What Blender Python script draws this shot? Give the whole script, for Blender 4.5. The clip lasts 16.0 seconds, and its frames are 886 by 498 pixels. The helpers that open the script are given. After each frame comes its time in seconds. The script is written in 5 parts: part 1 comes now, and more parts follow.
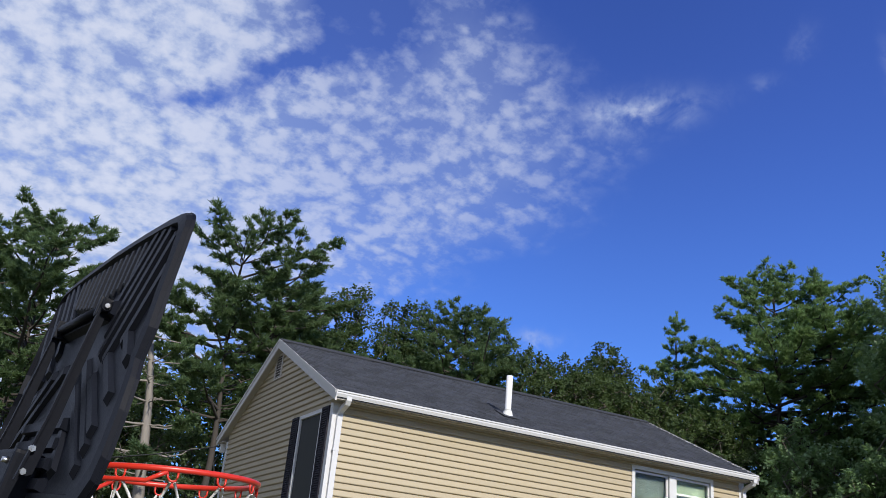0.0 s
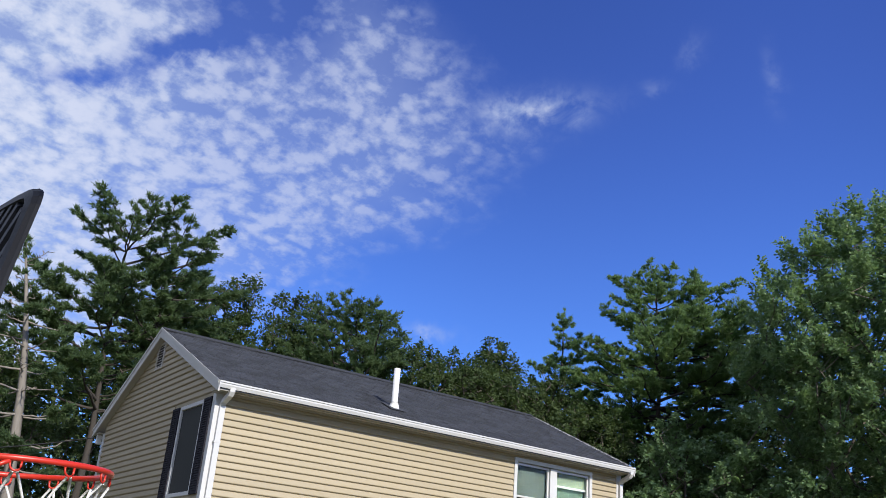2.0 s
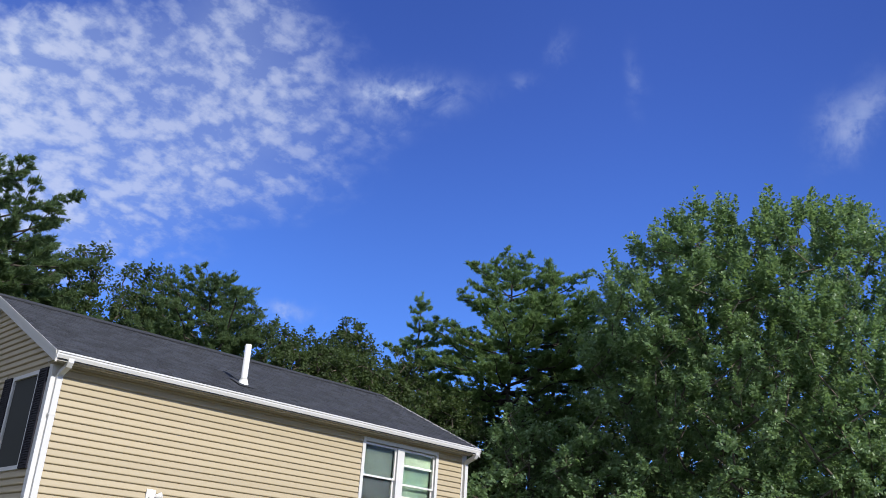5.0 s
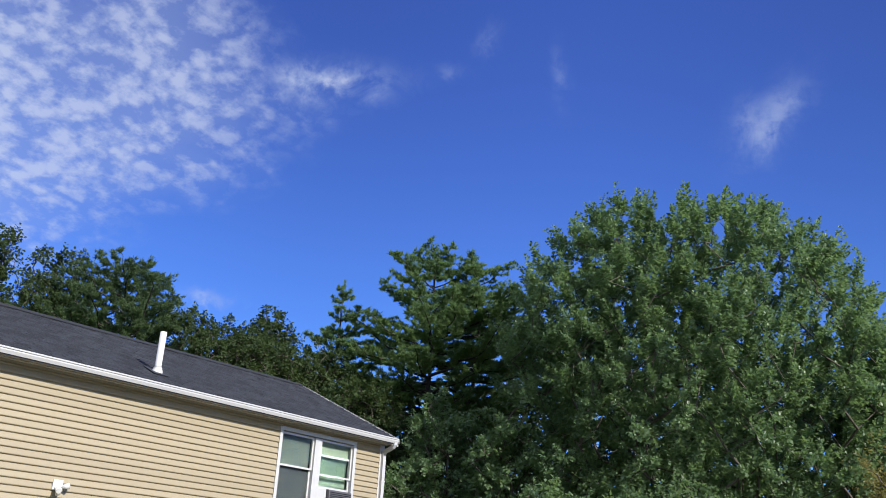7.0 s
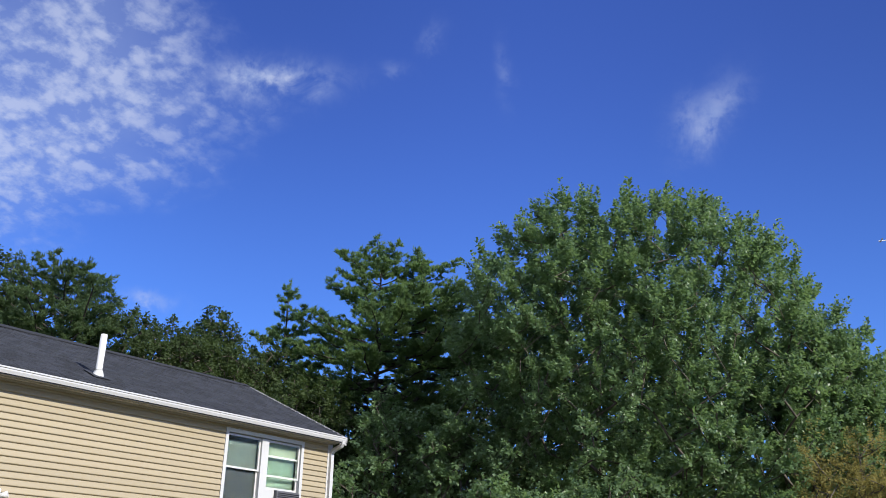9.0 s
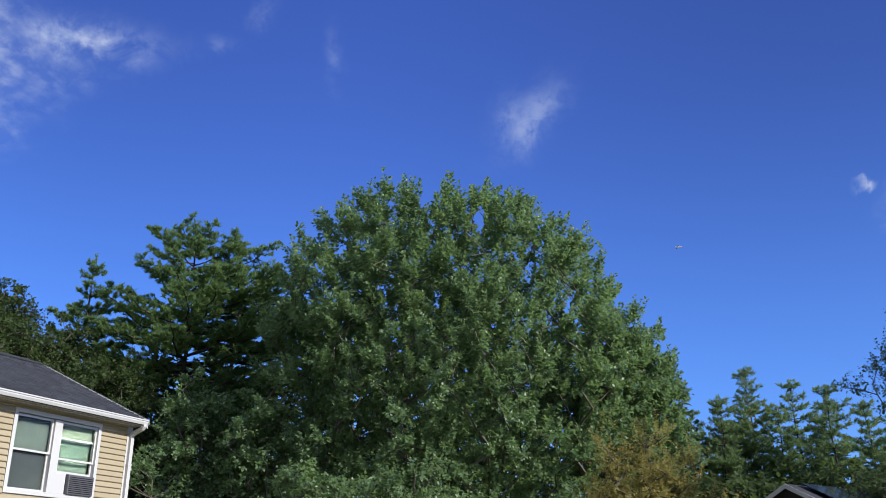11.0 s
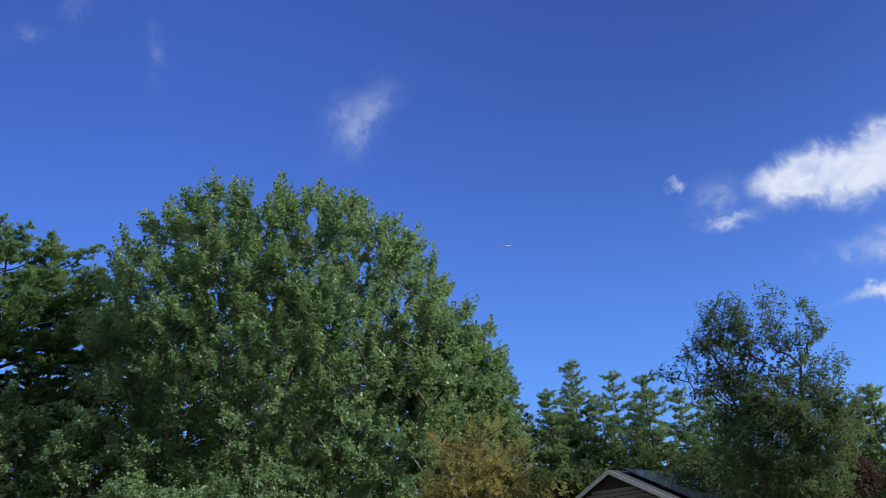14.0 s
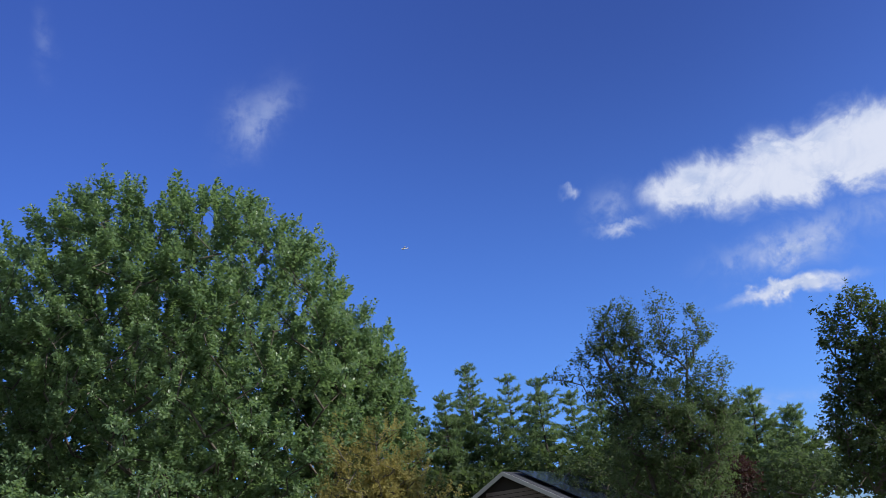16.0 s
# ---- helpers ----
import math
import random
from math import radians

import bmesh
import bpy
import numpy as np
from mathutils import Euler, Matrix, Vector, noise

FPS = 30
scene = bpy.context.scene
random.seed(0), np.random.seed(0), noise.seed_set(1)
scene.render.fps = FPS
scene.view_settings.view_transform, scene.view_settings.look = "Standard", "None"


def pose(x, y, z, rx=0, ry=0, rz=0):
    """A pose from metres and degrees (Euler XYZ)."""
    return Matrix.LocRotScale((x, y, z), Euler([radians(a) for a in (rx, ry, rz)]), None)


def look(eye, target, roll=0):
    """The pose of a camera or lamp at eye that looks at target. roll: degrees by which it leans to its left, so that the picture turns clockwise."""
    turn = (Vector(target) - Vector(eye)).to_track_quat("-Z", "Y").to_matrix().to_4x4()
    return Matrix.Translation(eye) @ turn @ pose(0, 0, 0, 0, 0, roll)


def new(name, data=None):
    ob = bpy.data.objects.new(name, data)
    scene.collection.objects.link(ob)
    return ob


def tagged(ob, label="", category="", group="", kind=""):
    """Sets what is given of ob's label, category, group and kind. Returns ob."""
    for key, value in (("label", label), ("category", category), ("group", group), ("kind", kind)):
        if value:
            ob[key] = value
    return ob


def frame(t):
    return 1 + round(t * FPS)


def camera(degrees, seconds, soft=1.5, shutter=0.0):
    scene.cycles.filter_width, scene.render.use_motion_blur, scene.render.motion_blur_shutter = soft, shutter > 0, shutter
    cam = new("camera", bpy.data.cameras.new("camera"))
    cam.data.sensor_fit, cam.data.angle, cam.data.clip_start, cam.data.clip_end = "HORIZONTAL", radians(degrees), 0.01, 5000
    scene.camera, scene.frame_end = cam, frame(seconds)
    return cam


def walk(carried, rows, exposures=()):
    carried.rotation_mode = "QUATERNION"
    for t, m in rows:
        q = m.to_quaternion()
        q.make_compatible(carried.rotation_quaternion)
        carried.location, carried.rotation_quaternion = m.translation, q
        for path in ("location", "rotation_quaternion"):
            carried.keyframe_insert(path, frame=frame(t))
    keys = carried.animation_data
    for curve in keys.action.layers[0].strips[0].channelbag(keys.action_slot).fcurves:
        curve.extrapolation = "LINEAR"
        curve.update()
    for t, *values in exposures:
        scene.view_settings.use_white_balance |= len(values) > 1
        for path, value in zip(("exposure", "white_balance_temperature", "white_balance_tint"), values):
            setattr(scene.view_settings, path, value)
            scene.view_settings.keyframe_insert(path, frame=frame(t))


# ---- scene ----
# Suburban yard: a handheld camera turns from a basketball hoop past a clapboard house to tall trees.
cam = camera(52.1, 16.0, soft=0.6)
EYE = 1.6
ROWS = [
    (0.0, 0.000, -0.000, 0.000, 111.98, -5.14, -29.08),
    (0.5, 0.013, 0.003, 0.004, 111.95, -4.82, -30.72),
    (1.0, 0.027, -0.001, 0.006, 112.13, -4.51, -32.51),
    (1.5, 0.048, -0.020, -0.002, 112.12, -4.09, -34.14),
    (2.0, 0.065, -0.026, -0.002, 112.11, -4.17, -35.86),
    (2.5, 0.095, -0.035, -0.009, 112.15, -4.16, -37.65),
    (3.0, 0.107, -0.057, -0.009, 112.24, -3.67, -39.33),
    (3.5, 0.108, -0.071, -0.018, 112.25, -3.32, -40.62),
    (4.0, 0.106, -0.076, -0.026, 111.99, -3.36, -42.06),
    (6.5, 0.135, -0.113, -0.030, 111.33, -3.32, -48.84),
    (7.0, 0.143, -0.116, -0.029, 111.24, -2.93, -49.87),
    (7.5, 0.149, -0.114, -0.027, 111.10, -2.68, -50.53),
    (8.0, 0.153, -0.111, -0.024, 111.38, -2.11, -50.84),
    (8.5, 0.158, -0.113, -0.026, 111.50, -1.65, -51.16),
    (9.0, 0.160, -0.116, -0.031, 111.17, -1.05, -52.77),
    (9.5, 0.165, -0.125, -0.037, 110.79, -0.50, -56.94),
    (12.0, 0.097, -0.187, -0.093, 110.69, 1.03, -67.08),
    (12.5, 0.086, -0.181, -0.094, 110.70, 2.03, -68.78),
    (13.0, 0.073, -0.171, -0.092, 110.53, 2.98, -70.49),
    (13.5, 0.056, -0.159, -0.085, 110.24, 3.75, -72.24),
    (14.0, 0.037, -0.142, -0.078, 110.15, 4.27, -74.13),
    (14.5, 0.016, -0.123, -0.069, 110.16, 4.80, -75.83),
    (15.0, -0.004, -0.105, -0.061, 110.05, 5.27, -77.24),
    (15.5, -0.019, -0.094, -0.054, 109.81, 5.62, -78.79),
    (16.0, -0.028, -0.090, -0.053, 109.75, 5.67, -80.52),
]
walk(cam, [(t, pose(x, y, EYE + z, rx, ry, rz)) for t, x, y, z, rx, ry, rz in ROWS],
     exposures=((0.0, 0.40), (2.5, 0.5), (13.0, 0.53), (16.0, 0.44)))

# ---- world and sun ----
SUN_AZ, SUN_EL = 181.5, 30.0
world = bpy.data.worlds.new("sky")
scene.world = world
world.use_nodes = True
wt = world.node_tree
wt.nodes.clear()


def wnode(kind):
    return wt.nodes.new(kind)


def wsock(v, target):
    if isinstance(v, (int, float)):
        target.default_value = v
    else:
        wt.links.new(v, target)


def wm(op, a, b=0.0, c=0.0, clamp=False):
    n = wnode("ShaderNodeMath")
    n.operation, n.use_clamp = op, clamp
    for i, v in enumerate((a, b, c)):
        wsock(v, n.inputs[i])
    return n.outputs[0]


def wramp(v, lo, hi):
    """Smooth step from lo to hi."""
    n = wnode("ShaderNodeMapRange")
    n.interpolation_type = "SMOOTHSTEP"
    wsock(v, n.inputs[0])
    n.inputs[1].default_value, n.inputs[2].default_value = lo, hi
    return n.outputs[0]


sky = wnode("ShaderNodeTexSky")
sky.sky_type, sky.sun_disc = "NISHITA", False
sky.sun_elevation, sky.sun_rotation = radians(SUN_EL), radians(SUN_AZ)
sky.air_density, sky.dust_density, sky.ozone_density = 1.0, 0.9, 4.0
ray = wnode("ShaderNodeTexCoord").outputs["Generated"]
split = wnode("ShaderNodeSeparateXYZ")
wt.links.new(ray, split.inputs[0])
dx, dy, dz = split.outputs
dzc = wm("MAXIMUM", dz, 0.03)
pu, pv = wm("DIVIDE", dx, dzc), wm("DIVIDE", dy, dzc)
plane_at = wnode("ShaderNodeCombineXYZ")
wt.links.new(pu, plane_at.inputs[0])
wt.links.new(pv, plane_at.inputs[1])
soft_z = wm("ADD", wm("MAXIMUM", dz, 0.0), 0.35)
soft_at = wnode("ShaderNodeCombineXYZ")
wt.links.new(wm("DIVIDE", dx, soft_z), soft_at.inputs[0])
wt.links.new(wm("DIVIDE", dy, soft_z), soft_at.inputs[1])
azim = wm("MULTIPLY", wm("ARCTAN2", dx, dy), 180 / math.pi)
elev = wm("MULTIPLY", wm("ARCSINE", dz), 180 / math.pi)


def wnoise(vec, scale, detail, rough=0.55, distort=0.0):
    n = wnode("ShaderNodeTexNoise")
    wt.links.new(vec, n.inputs["Vector"])
    for k, v in (("Scale", scale), ("Detail", detail), ("Roughness", rough), ("Distortion", distort)):
        n.inputs[k].default_value = v
    return n.outputs[0]


# high broken cloud sheet: small puffs, closed far on one side, thinning to an edge
warp = wnode("ShaderNodeTexNoise")
wt.links.new(soft_at.outputs[0], warp.inputs["Vector"])
warp.inputs["Scale"].default_value, warp.inputs["Detail"].default_value = 9.0, 2.0
bent = wnode("ShaderNodeVectorMath")
bent.operation = "MULTIPLY_ADD"
wt.links.new(warp.outputs["Color"], bent.inputs[0])
bent.inputs[1].default_value = (0.07, 0.07, 0.0)
wt.links.new(soft_at.outputs[0], bent.inputs[2])
cell = wnode("ShaderNodeTexVoronoi")
cell.feature = "SMOOTH_F1"
wt.links.new(bent.outputs[0], cell.inputs["Vector"])
cell.inputs["Scale"].default_value, cell.inputs["Smoothness"].default_value = 38.0, 0.8
mounds = wm("MULTIPLY_ADD", cell.outputs["Distance"], -1.25, 1.0)
puffs = wm("ADD", wm("MULTIPLY", mounds, 0.36), wm("MULTIPLY", wnoise(soft_at.outputs[0], 24.0, 3.0, 0.55, 0.0), 0.64))
fine = wnoise(soft_at.outputs[0], 80.0, 3.0, 0.6, 0.15)
large = wnoise(plane_at.outputs[0], 2.4, 2.0, 0.5)
wander = wm("SUBTRACT", large, 0.5)
swirl = wnoise(ray, 22.0, 4.0, 0.6, 0.5)
swirl_b = wnoise(ray, 9.0, 3.0, 0.55, 0.3)
swirl_c = wnoise(ray, 60.0, 3.0, 0.6, 0.2)
# its lower edge climbs with azimuth, its upper edge falls, so that it ends in a point
sway = wm("MULTIPLY_ADD", wander, 5.0, wm("MULTIPLY", wm("SUBTRACT", swirl, 0.5), 3.0))
over_low = wm("ADD", wm("SUBTRACT", elev, wm("MULTIPLY_ADD", azim, 0.66, 1.6)), sway)
under_top = wm("ADD", wm("SUBTRACT", wm("MULTIPLY_ADD", azim, -0.71, 58.5), elev), sway)
cover = wm("MULTIPLY", wramp(over_low, -0.8, 6.5), wramp(under_top, -1.5, 7.0))
edge = wm("MULTIPLY", wramp(over_low, -2.0, 2.0), wramp(under_top, -2.5, 2.0))
thick = wramp(azim, 24.0, 5.0)
body = wm("ADD", wm("MULTIPLY", puffs, 0.72), wm("MULTIPLY", fine, 0.28))

# single clouds: (azimuth, elevation, half width, half height, rise, strength), degrees

def clouds(rows):
    total = None
    for a0, e0, sa, se, rise, force in rows:
        da = wm("SUBTRACT", wm("ADD", azim, wm("MULTIPLY", wm("SUBTRACT", swirl_b, 0.5), 5.0)), a0)
        de = wm("SUBTRACT", wm("SUBTRACT", wm("ADD", elev, wm("MULTIPLY", wm("SUBTRACT", swirl, 0.5), 3.2)), e0), wm("MULTIPLY", da, rise))
        qa, qe = wm("DIVIDE", da, sa), wm("DIVIDE", de, se)
        fall = wm("MULTIPLY", wm("EXPONENT", wm("MULTIPLY", wm("ADD", wm("MULTIPLY", qa, qa), wm("MULTIPLY", qe, qe)), -1.0)), force)
        total = fall if total is None else wm("ADD", total, fall)
    return total


gap = clouds(((19.5, 35.6, 4.2, 2.6, 0.0, 1.2), (14.5, 31.6, 4.2, 0.9, 0.45, 0.75), (8.6, 28.6, 2.6, 0.7, 0.2, 0.7)))
cover = wm("MAXIMUM", wm("MULTIPLY_ADD", gap, -0.95, wm("MULTIPLY", cover, wm("MULTIPLY_ADD", thick, 0.38, 0.38))), -0.2)
level = wm("SUBTRACT", body, wm("MULTIPLY_ADD", cover, -0.30, 0.545))
sheet = wm("MULTIPLY", wramp(level, -0.2, 0.17), edge)
sheet = wm("MULTIPLY", sheet, wm("MULTIPLY_ADD", cover, 0.75, 0.36), clamp=True)
veil = wm("MULTIPLY", edge, wm("MULTIPLY_ADD", wm("MAXIMUM", cover, 0.0), 0.62, 0.05))
sheet = wm("MAXIMUM", sheet, veil)
faint = clouds(((70.6, 28.6, 1.9, 1.5, 0.5, 0.5), (51.8, 34.3, 0.8, 0.7, 0.4, 0.2), (56.6, 32.4, 0.6, 1.4, -0.6, 0.18), (48.8, 32.3, 1.2, 0.4, 0.0, 0.18),
                (100.5, 7.4, 3.0, 0.5, 0.0, 0.6), (103.5, 5.2, 2.0, 0.7, 0.0, 0.8), (33.8, 16.8, 1.4, 0.35, 0.0, 0.5), (39.6, 31.2, 4.0, 0.8, 0.05, 0.62), (36.0, 29.5, 3.4, 1.4, 0.3, 0.5),
                (103.8, 16.2, 3.2, 0.9, 0.0, 0.9), (108.0, 17.2, 4.0, 0.8, 0.05, 0.5), (94.0, 20.9, 1.2, 1.0, 0.3, 0.5)))
faint = wm("MULTIPLY", faint, wm("MULTIPLY", wramp(swirl, 0.2, 0.62), wramp(swirl_c, 0.12, 0.62)), clamp=True)
solid = clouds(((105.5, 20.8, 6.5, 1.9, 0.0, 1.3), (98.8, 21.0, 2.4, 1.3, 0.0, 0.9), (94.2, 19.3, 1.7, 0.55, 0.05, 0.65), (115.0, 21.0, 7.0, 2.2, 0.0, 1.4), (91.8, 22.4, 0.9, 0.5, 0.3, 0.55),
                (103.8, 13.8, 3.8, 0.7, 0.0, 1.15)))
solid = wramp(wm("MULTIPLY", solid, wm("MULTIPLY_ADD", swirl_c, 0.9, 0.5)), 0.12, 1.0)
lumps = wm("MAXIMUM", faint, solid)
cloud = wm("MAXIMUM", sheet, lumps, clamp=True)
cloud_tone = wnode("ShaderNodeMix")
cloud_tone.data_type = "RGBA"
cloud_tone.inputs[6].default_value = (2.9, 3.6, 5.4, 1)
cloud_tone.inputs[7].default_value = (4.9, 5.25, 6.3, 1)
wt.links.new(wm("MAXIMUM", wm("MULTIPLY", cloud, wramp(body, 0.35, 0.62)), wm("MULTIPLY", solid, wramp(swirl, 0.2, 0.6))), cloud_tone.inputs[0])
tint = wnode("ShaderNodeMix")
tint.data_type, tint.blend_type = "RGBA", "MULTIPLY"
tint.inputs[0].default_value = 1.0
hue = wnode("ShaderNodeMix")
hue.data_type = "RGBA"
hue.inputs[6].default_value = (0.46, 0.72, 1.30, 1)
hue.inputs[7].default_value = (0.40, 0.52, 1.09, 1)
wt.links.new(wramp(elev, 6.0, 36.0), hue.inputs[0])
wt.links.new(hue.outputs[2], tint.inputs[7])
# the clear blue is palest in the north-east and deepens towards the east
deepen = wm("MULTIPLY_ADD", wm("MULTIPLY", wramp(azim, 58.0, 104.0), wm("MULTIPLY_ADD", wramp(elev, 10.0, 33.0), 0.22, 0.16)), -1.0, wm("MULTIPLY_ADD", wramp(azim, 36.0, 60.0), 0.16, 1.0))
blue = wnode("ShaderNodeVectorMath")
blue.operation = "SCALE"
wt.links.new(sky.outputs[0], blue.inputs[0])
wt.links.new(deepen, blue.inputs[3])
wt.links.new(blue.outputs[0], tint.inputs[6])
mixed = wnode("ShaderNodeMix")
mixed.data_type = "RGBA"
wt.links.new(cloud, mixed.inputs[0])
wt.links.new(tint.outputs[2], mixed.inputs[6])
wt.links.new(cloud_tone.outputs[2], mixed.inputs[7])
back = wnode("ShaderNodeBackground")
back.inputs["Strength"].default_value = 0.106
wt.links.new(mixed.outputs[2], back.inputs["Color"])
wt.links.new(back.outputs[0], wnode("ShaderNodeOutputWorld").inputs[0])

sun = new("sun", bpy.data.lights.new("sun", "SUN"))
sun.data.energy, sun.data.angle, sun.data.color = 3.9, radians(0.55), (1.0, 0.95, 0.86)
sa, se = radians(SUN_AZ), radians(SUN_EL)
sun.matrix_world = look((0, 0, 60), Vector((0, 0, 60)) - Vector((math.sin(sa) * math.cos(se), math.cos(sa) * math.cos(se), math.sin(se))))


# ---- materials ----
def material(name, base, rough=0.6, metal=0.0, vary=0.12, grain=30.0, bump=0.15, stain=0.0, stain_scale=0.8, per="", spec=0.5, stretch=(1, 1, 1)):
    """A surface with grain, larger stains and fine relief. per: 'island' or 'object' varies its pieces."""
    m = bpy.data.materials.new(name)
    m.use_nodes = True
    nt = m.node_tree
    bsdf = nt.nodes["Principled BSDF"]
    bsdf.inputs["Metallic"].default_value = metal
    bsdf.inputs["Specular IOR Level"].default_value = spec
    co = nt.nodes.new("ShaderNodeTexCoord")
    mp = nt.nodes.new("ShaderNodeMapping")
    mp.inputs["Scale"].default_value = stretch
    nt.links.new(co.outputs["Object"], mp.inputs[0])

    def noise_tex(scale, detail):
        n = nt.nodes.new("ShaderNodeTexNoise")
        n.inputs["Scale"].default_value, n.inputs["Detail"].default_value = scale, detail
        nt.links.new(mp.outputs[0], n.inputs["Vector"])
        return n.outputs[0]

    def ramp(v, lo, hi):
        n = nt.nodes.new("ShaderNodeMapRange")
        nt.links.new(v, n.inputs[0])
        n.inputs[3].default_value, n.inputs[4].default_value = lo, hi
        return n.outputs[0]

    small, big = noise_tex(grain, 4), noise_tex(stain_scale, 3)
    bright = nt.nodes.new("ShaderNodeMath")
    bright.operation = "MULTIPLY"
    nt.links.new(ramp(small, 1 - vary, 1 + vary), bright.inputs[0])
    nt.links.new(ramp(big, 1 - stain, 1 + stain), bright.inputs[1])
    value = bright.outputs[0]
    if per:
        src = nt.nodes.new("ShaderNodeNewGeometry" if per == "island" else "ShaderNodeObjectInfo")
        mul = nt.nodes.new("ShaderNodeMath")
        mul.operation = "MULTIPLY"
        nt.links.new(value, mul.inputs[0])
        nt.links.new(ramp(src.outputs["Random Per Island" if per == "island" else "Random"], 1 - vary * 1.2, 1 + vary * 1.2), mul.inputs[1])
        value = mul.outputs[0]
    hsv = nt.nodes.new("ShaderNodeHueSaturation")
    hsv.inputs["Color"].default_value = (*base, 1)
    nt.links.new(value, hsv.inputs["Value"])
    nt.links.new(hsv.outputs[0], bsdf.inputs["Base Color"])
    nt.links.new(ramp(small, max(rough - 0.1, 0.03), min(rough + 0.1, 1)), bsdf.inputs["Roughness"])
    if bump:
        bp = nt.nodes.new("ShaderNodeBump")
        bp.inputs["Strength"].default_value, bp.inputs["Distance"].default_value = bump, 0.01
        nt.links.new(small, bp.inputs["Height"])
        nt.links.new(bp.outputs[0], bsdf.inputs["Normal"])
    return m


def leaf_material(name, dark, light, through_colour, glow=0.35, rough=0.6, sheen=0.2, spread=0.7):
    """Foliage: each leaf takes its own tone between two greens, patches of tone run through the crown, light passes through."""
    m = bpy.data.materials.new(name)
    m.use_nodes = True
    nt = m.node_tree
    bsdf = nt.nodes["Principled BSDF"]
    geo, co = nt.nodes.new("ShaderNodeNewGeometry"), nt.nodes.new("ShaderNodeTexCoord")
    big = nt.nodes.new("ShaderNodeTexNoise")
    big.inputs["Scale"].default_value = 0.55
    nt.links.new(co.outputs["Object"], big.inputs["Vector"])
    add = nt.nodes.new("ShaderNodeMath")
    add.operation = "MULTIPLY_ADD"
    nt.links.new(big.outputs[0], add.inputs[0])
    add.inputs[1].default_value = 0.9
    half = nt.nodes.new("ShaderNodeMath")
    half.operation = "MULTIPLY_ADD"
    nt.links.new(geo.outputs["Random Per Island"], half.inputs[0])
    half.inputs[1].default_value, half.inputs[2].default_value = spread, 0.05 - spread / 2
    nt.links.new(half.outputs[0], add.inputs[2])
    mix = nt.nodes.new("ShaderNodeMix")
    mix.data_type, mix.clamp_factor = "RGBA", True
    mix.inputs[6].default_value, mix.inputs[7].default_value = (*dark, 1), (*light, 1)
    nt.links.new(add.outputs[0], mix.inputs[0])
    nt.links.new(mix.outputs[2], bsdf.inputs["Base Color"])
    bsdf.inputs["Roughness"].default_value = rough
    bsdf.inputs["Specular IOR Level"].default_value = sheen
    tr = nt.nodes.new("ShaderNodeBsdfTranslucent")
    tr.inputs["Color"].default_value = (*through_colour, 1)
    sh = nt.nodes.new("ShaderNodeMixShader")
    sh.inputs[0].default_value = glow
    nt.links.new(bsdf.outputs[0], sh.inputs[1])
    nt.links.new(tr.outputs[0], sh.inputs[2])
    nt.links.new(sh.outputs[0], nt.nodes["Material Output"].inputs["Surface"])
    return m


def glass_material(name, tone, rough=0.03):
    m = bpy.data.materials.new(name)
    m.use_nodes = True
    nt = m.node_tree
    bsdf = nt.nodes["Principled BSDF"]
    bsdf.inputs["Base Color"].default_value = (*tone, 1)
    bsdf.inputs["Transmission Weight"].default_value = 1.0
    bsdf.inputs["Roughness"].default_value = rough
    bsdf.inputs["IOR"].default_value = 1.22
    return m


M_SIDING = material("cream_vinyl", (0.345, 0.288, 0.188), 0.5, vary=0.04, grain=40, bump=0.05, stain=0.05, stain_scale=0.5, per="object", stretch=(0.2, 0.2, 2))
M_WHITE = material("white_trim", (0.52, 0.52, 0.52), 0.4, vary=0.03, grain=50, bump=0.05, stain=0.05)
M_SOFFIT = material("cream_soffit", (0.44, 0.41, 0.37), 0.55, vary=0.04, grain=40, bump=0.05, stain=0.05)
M_SHINGLE = material("charcoal_shingle", (0.027, 0.030, 0.038), 0.9, vary=0.32, grain=120, bump=0.6, stain=0.12, stain_scale=1.2, per="island")
M_RAKE = material("grey_rake", (0.47, 0.46, 0.44), 0.5, vary=0.05, grain=50, stain=0.06)
M_SHUTTER = material("navy_black_shutter", (0.013, 0.012, 0.019), 0.7, spec=0.2, vary=0.1, grain=60, stain=0.1)
M_GLASS = glass_material("window_glass", (0.8, 0.86, 0.83))
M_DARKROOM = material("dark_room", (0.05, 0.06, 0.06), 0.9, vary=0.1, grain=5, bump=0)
M_BLIND = material("grey_green_blind", (0.06, 0.078, 0.066), 0.8, vary=0.05, grain=30, bump=0.1, stain=0.08)
M_SCREEN = material("insect_screen", (0.019, 0.022, 0.021), 0.8, vary=0.06, grain=80, bump=0.05)
M_PVC = material("white_pvc", (0.66, 0.66, 0.65), 0.35, vary=0.03, grain=20, bump=0.03, stain=0.06, stain_scale=4)
M_LEAD = material("pale_flashing", (0.62, 0.62, 0.6), 0.5, vary=0.06, grain=30)
M_ACGREY = material("grey_plastic", (0.09, 0.09, 0.1), 0.5, vary=0.06, grain=40)
M_BLACK = material("black_plastic", (0.0055, 0.0065, 0.0105), 0.5, spec=0.13, vary=0.15, grain=140, bump=0.03, stain=0.2, stain_scale=5)
M_STEELBLK = material("black_steel", (0.006, 0.007, 0.011), 0.5, spec=0.08, vary=0.1, grain=90, bump=0.05)
M_BOLT = material("zinc_bolt", (0.62, 0.62, 0.62), 0.3, metal=1.0, vary=0.08, grain=60, bump=0.05)
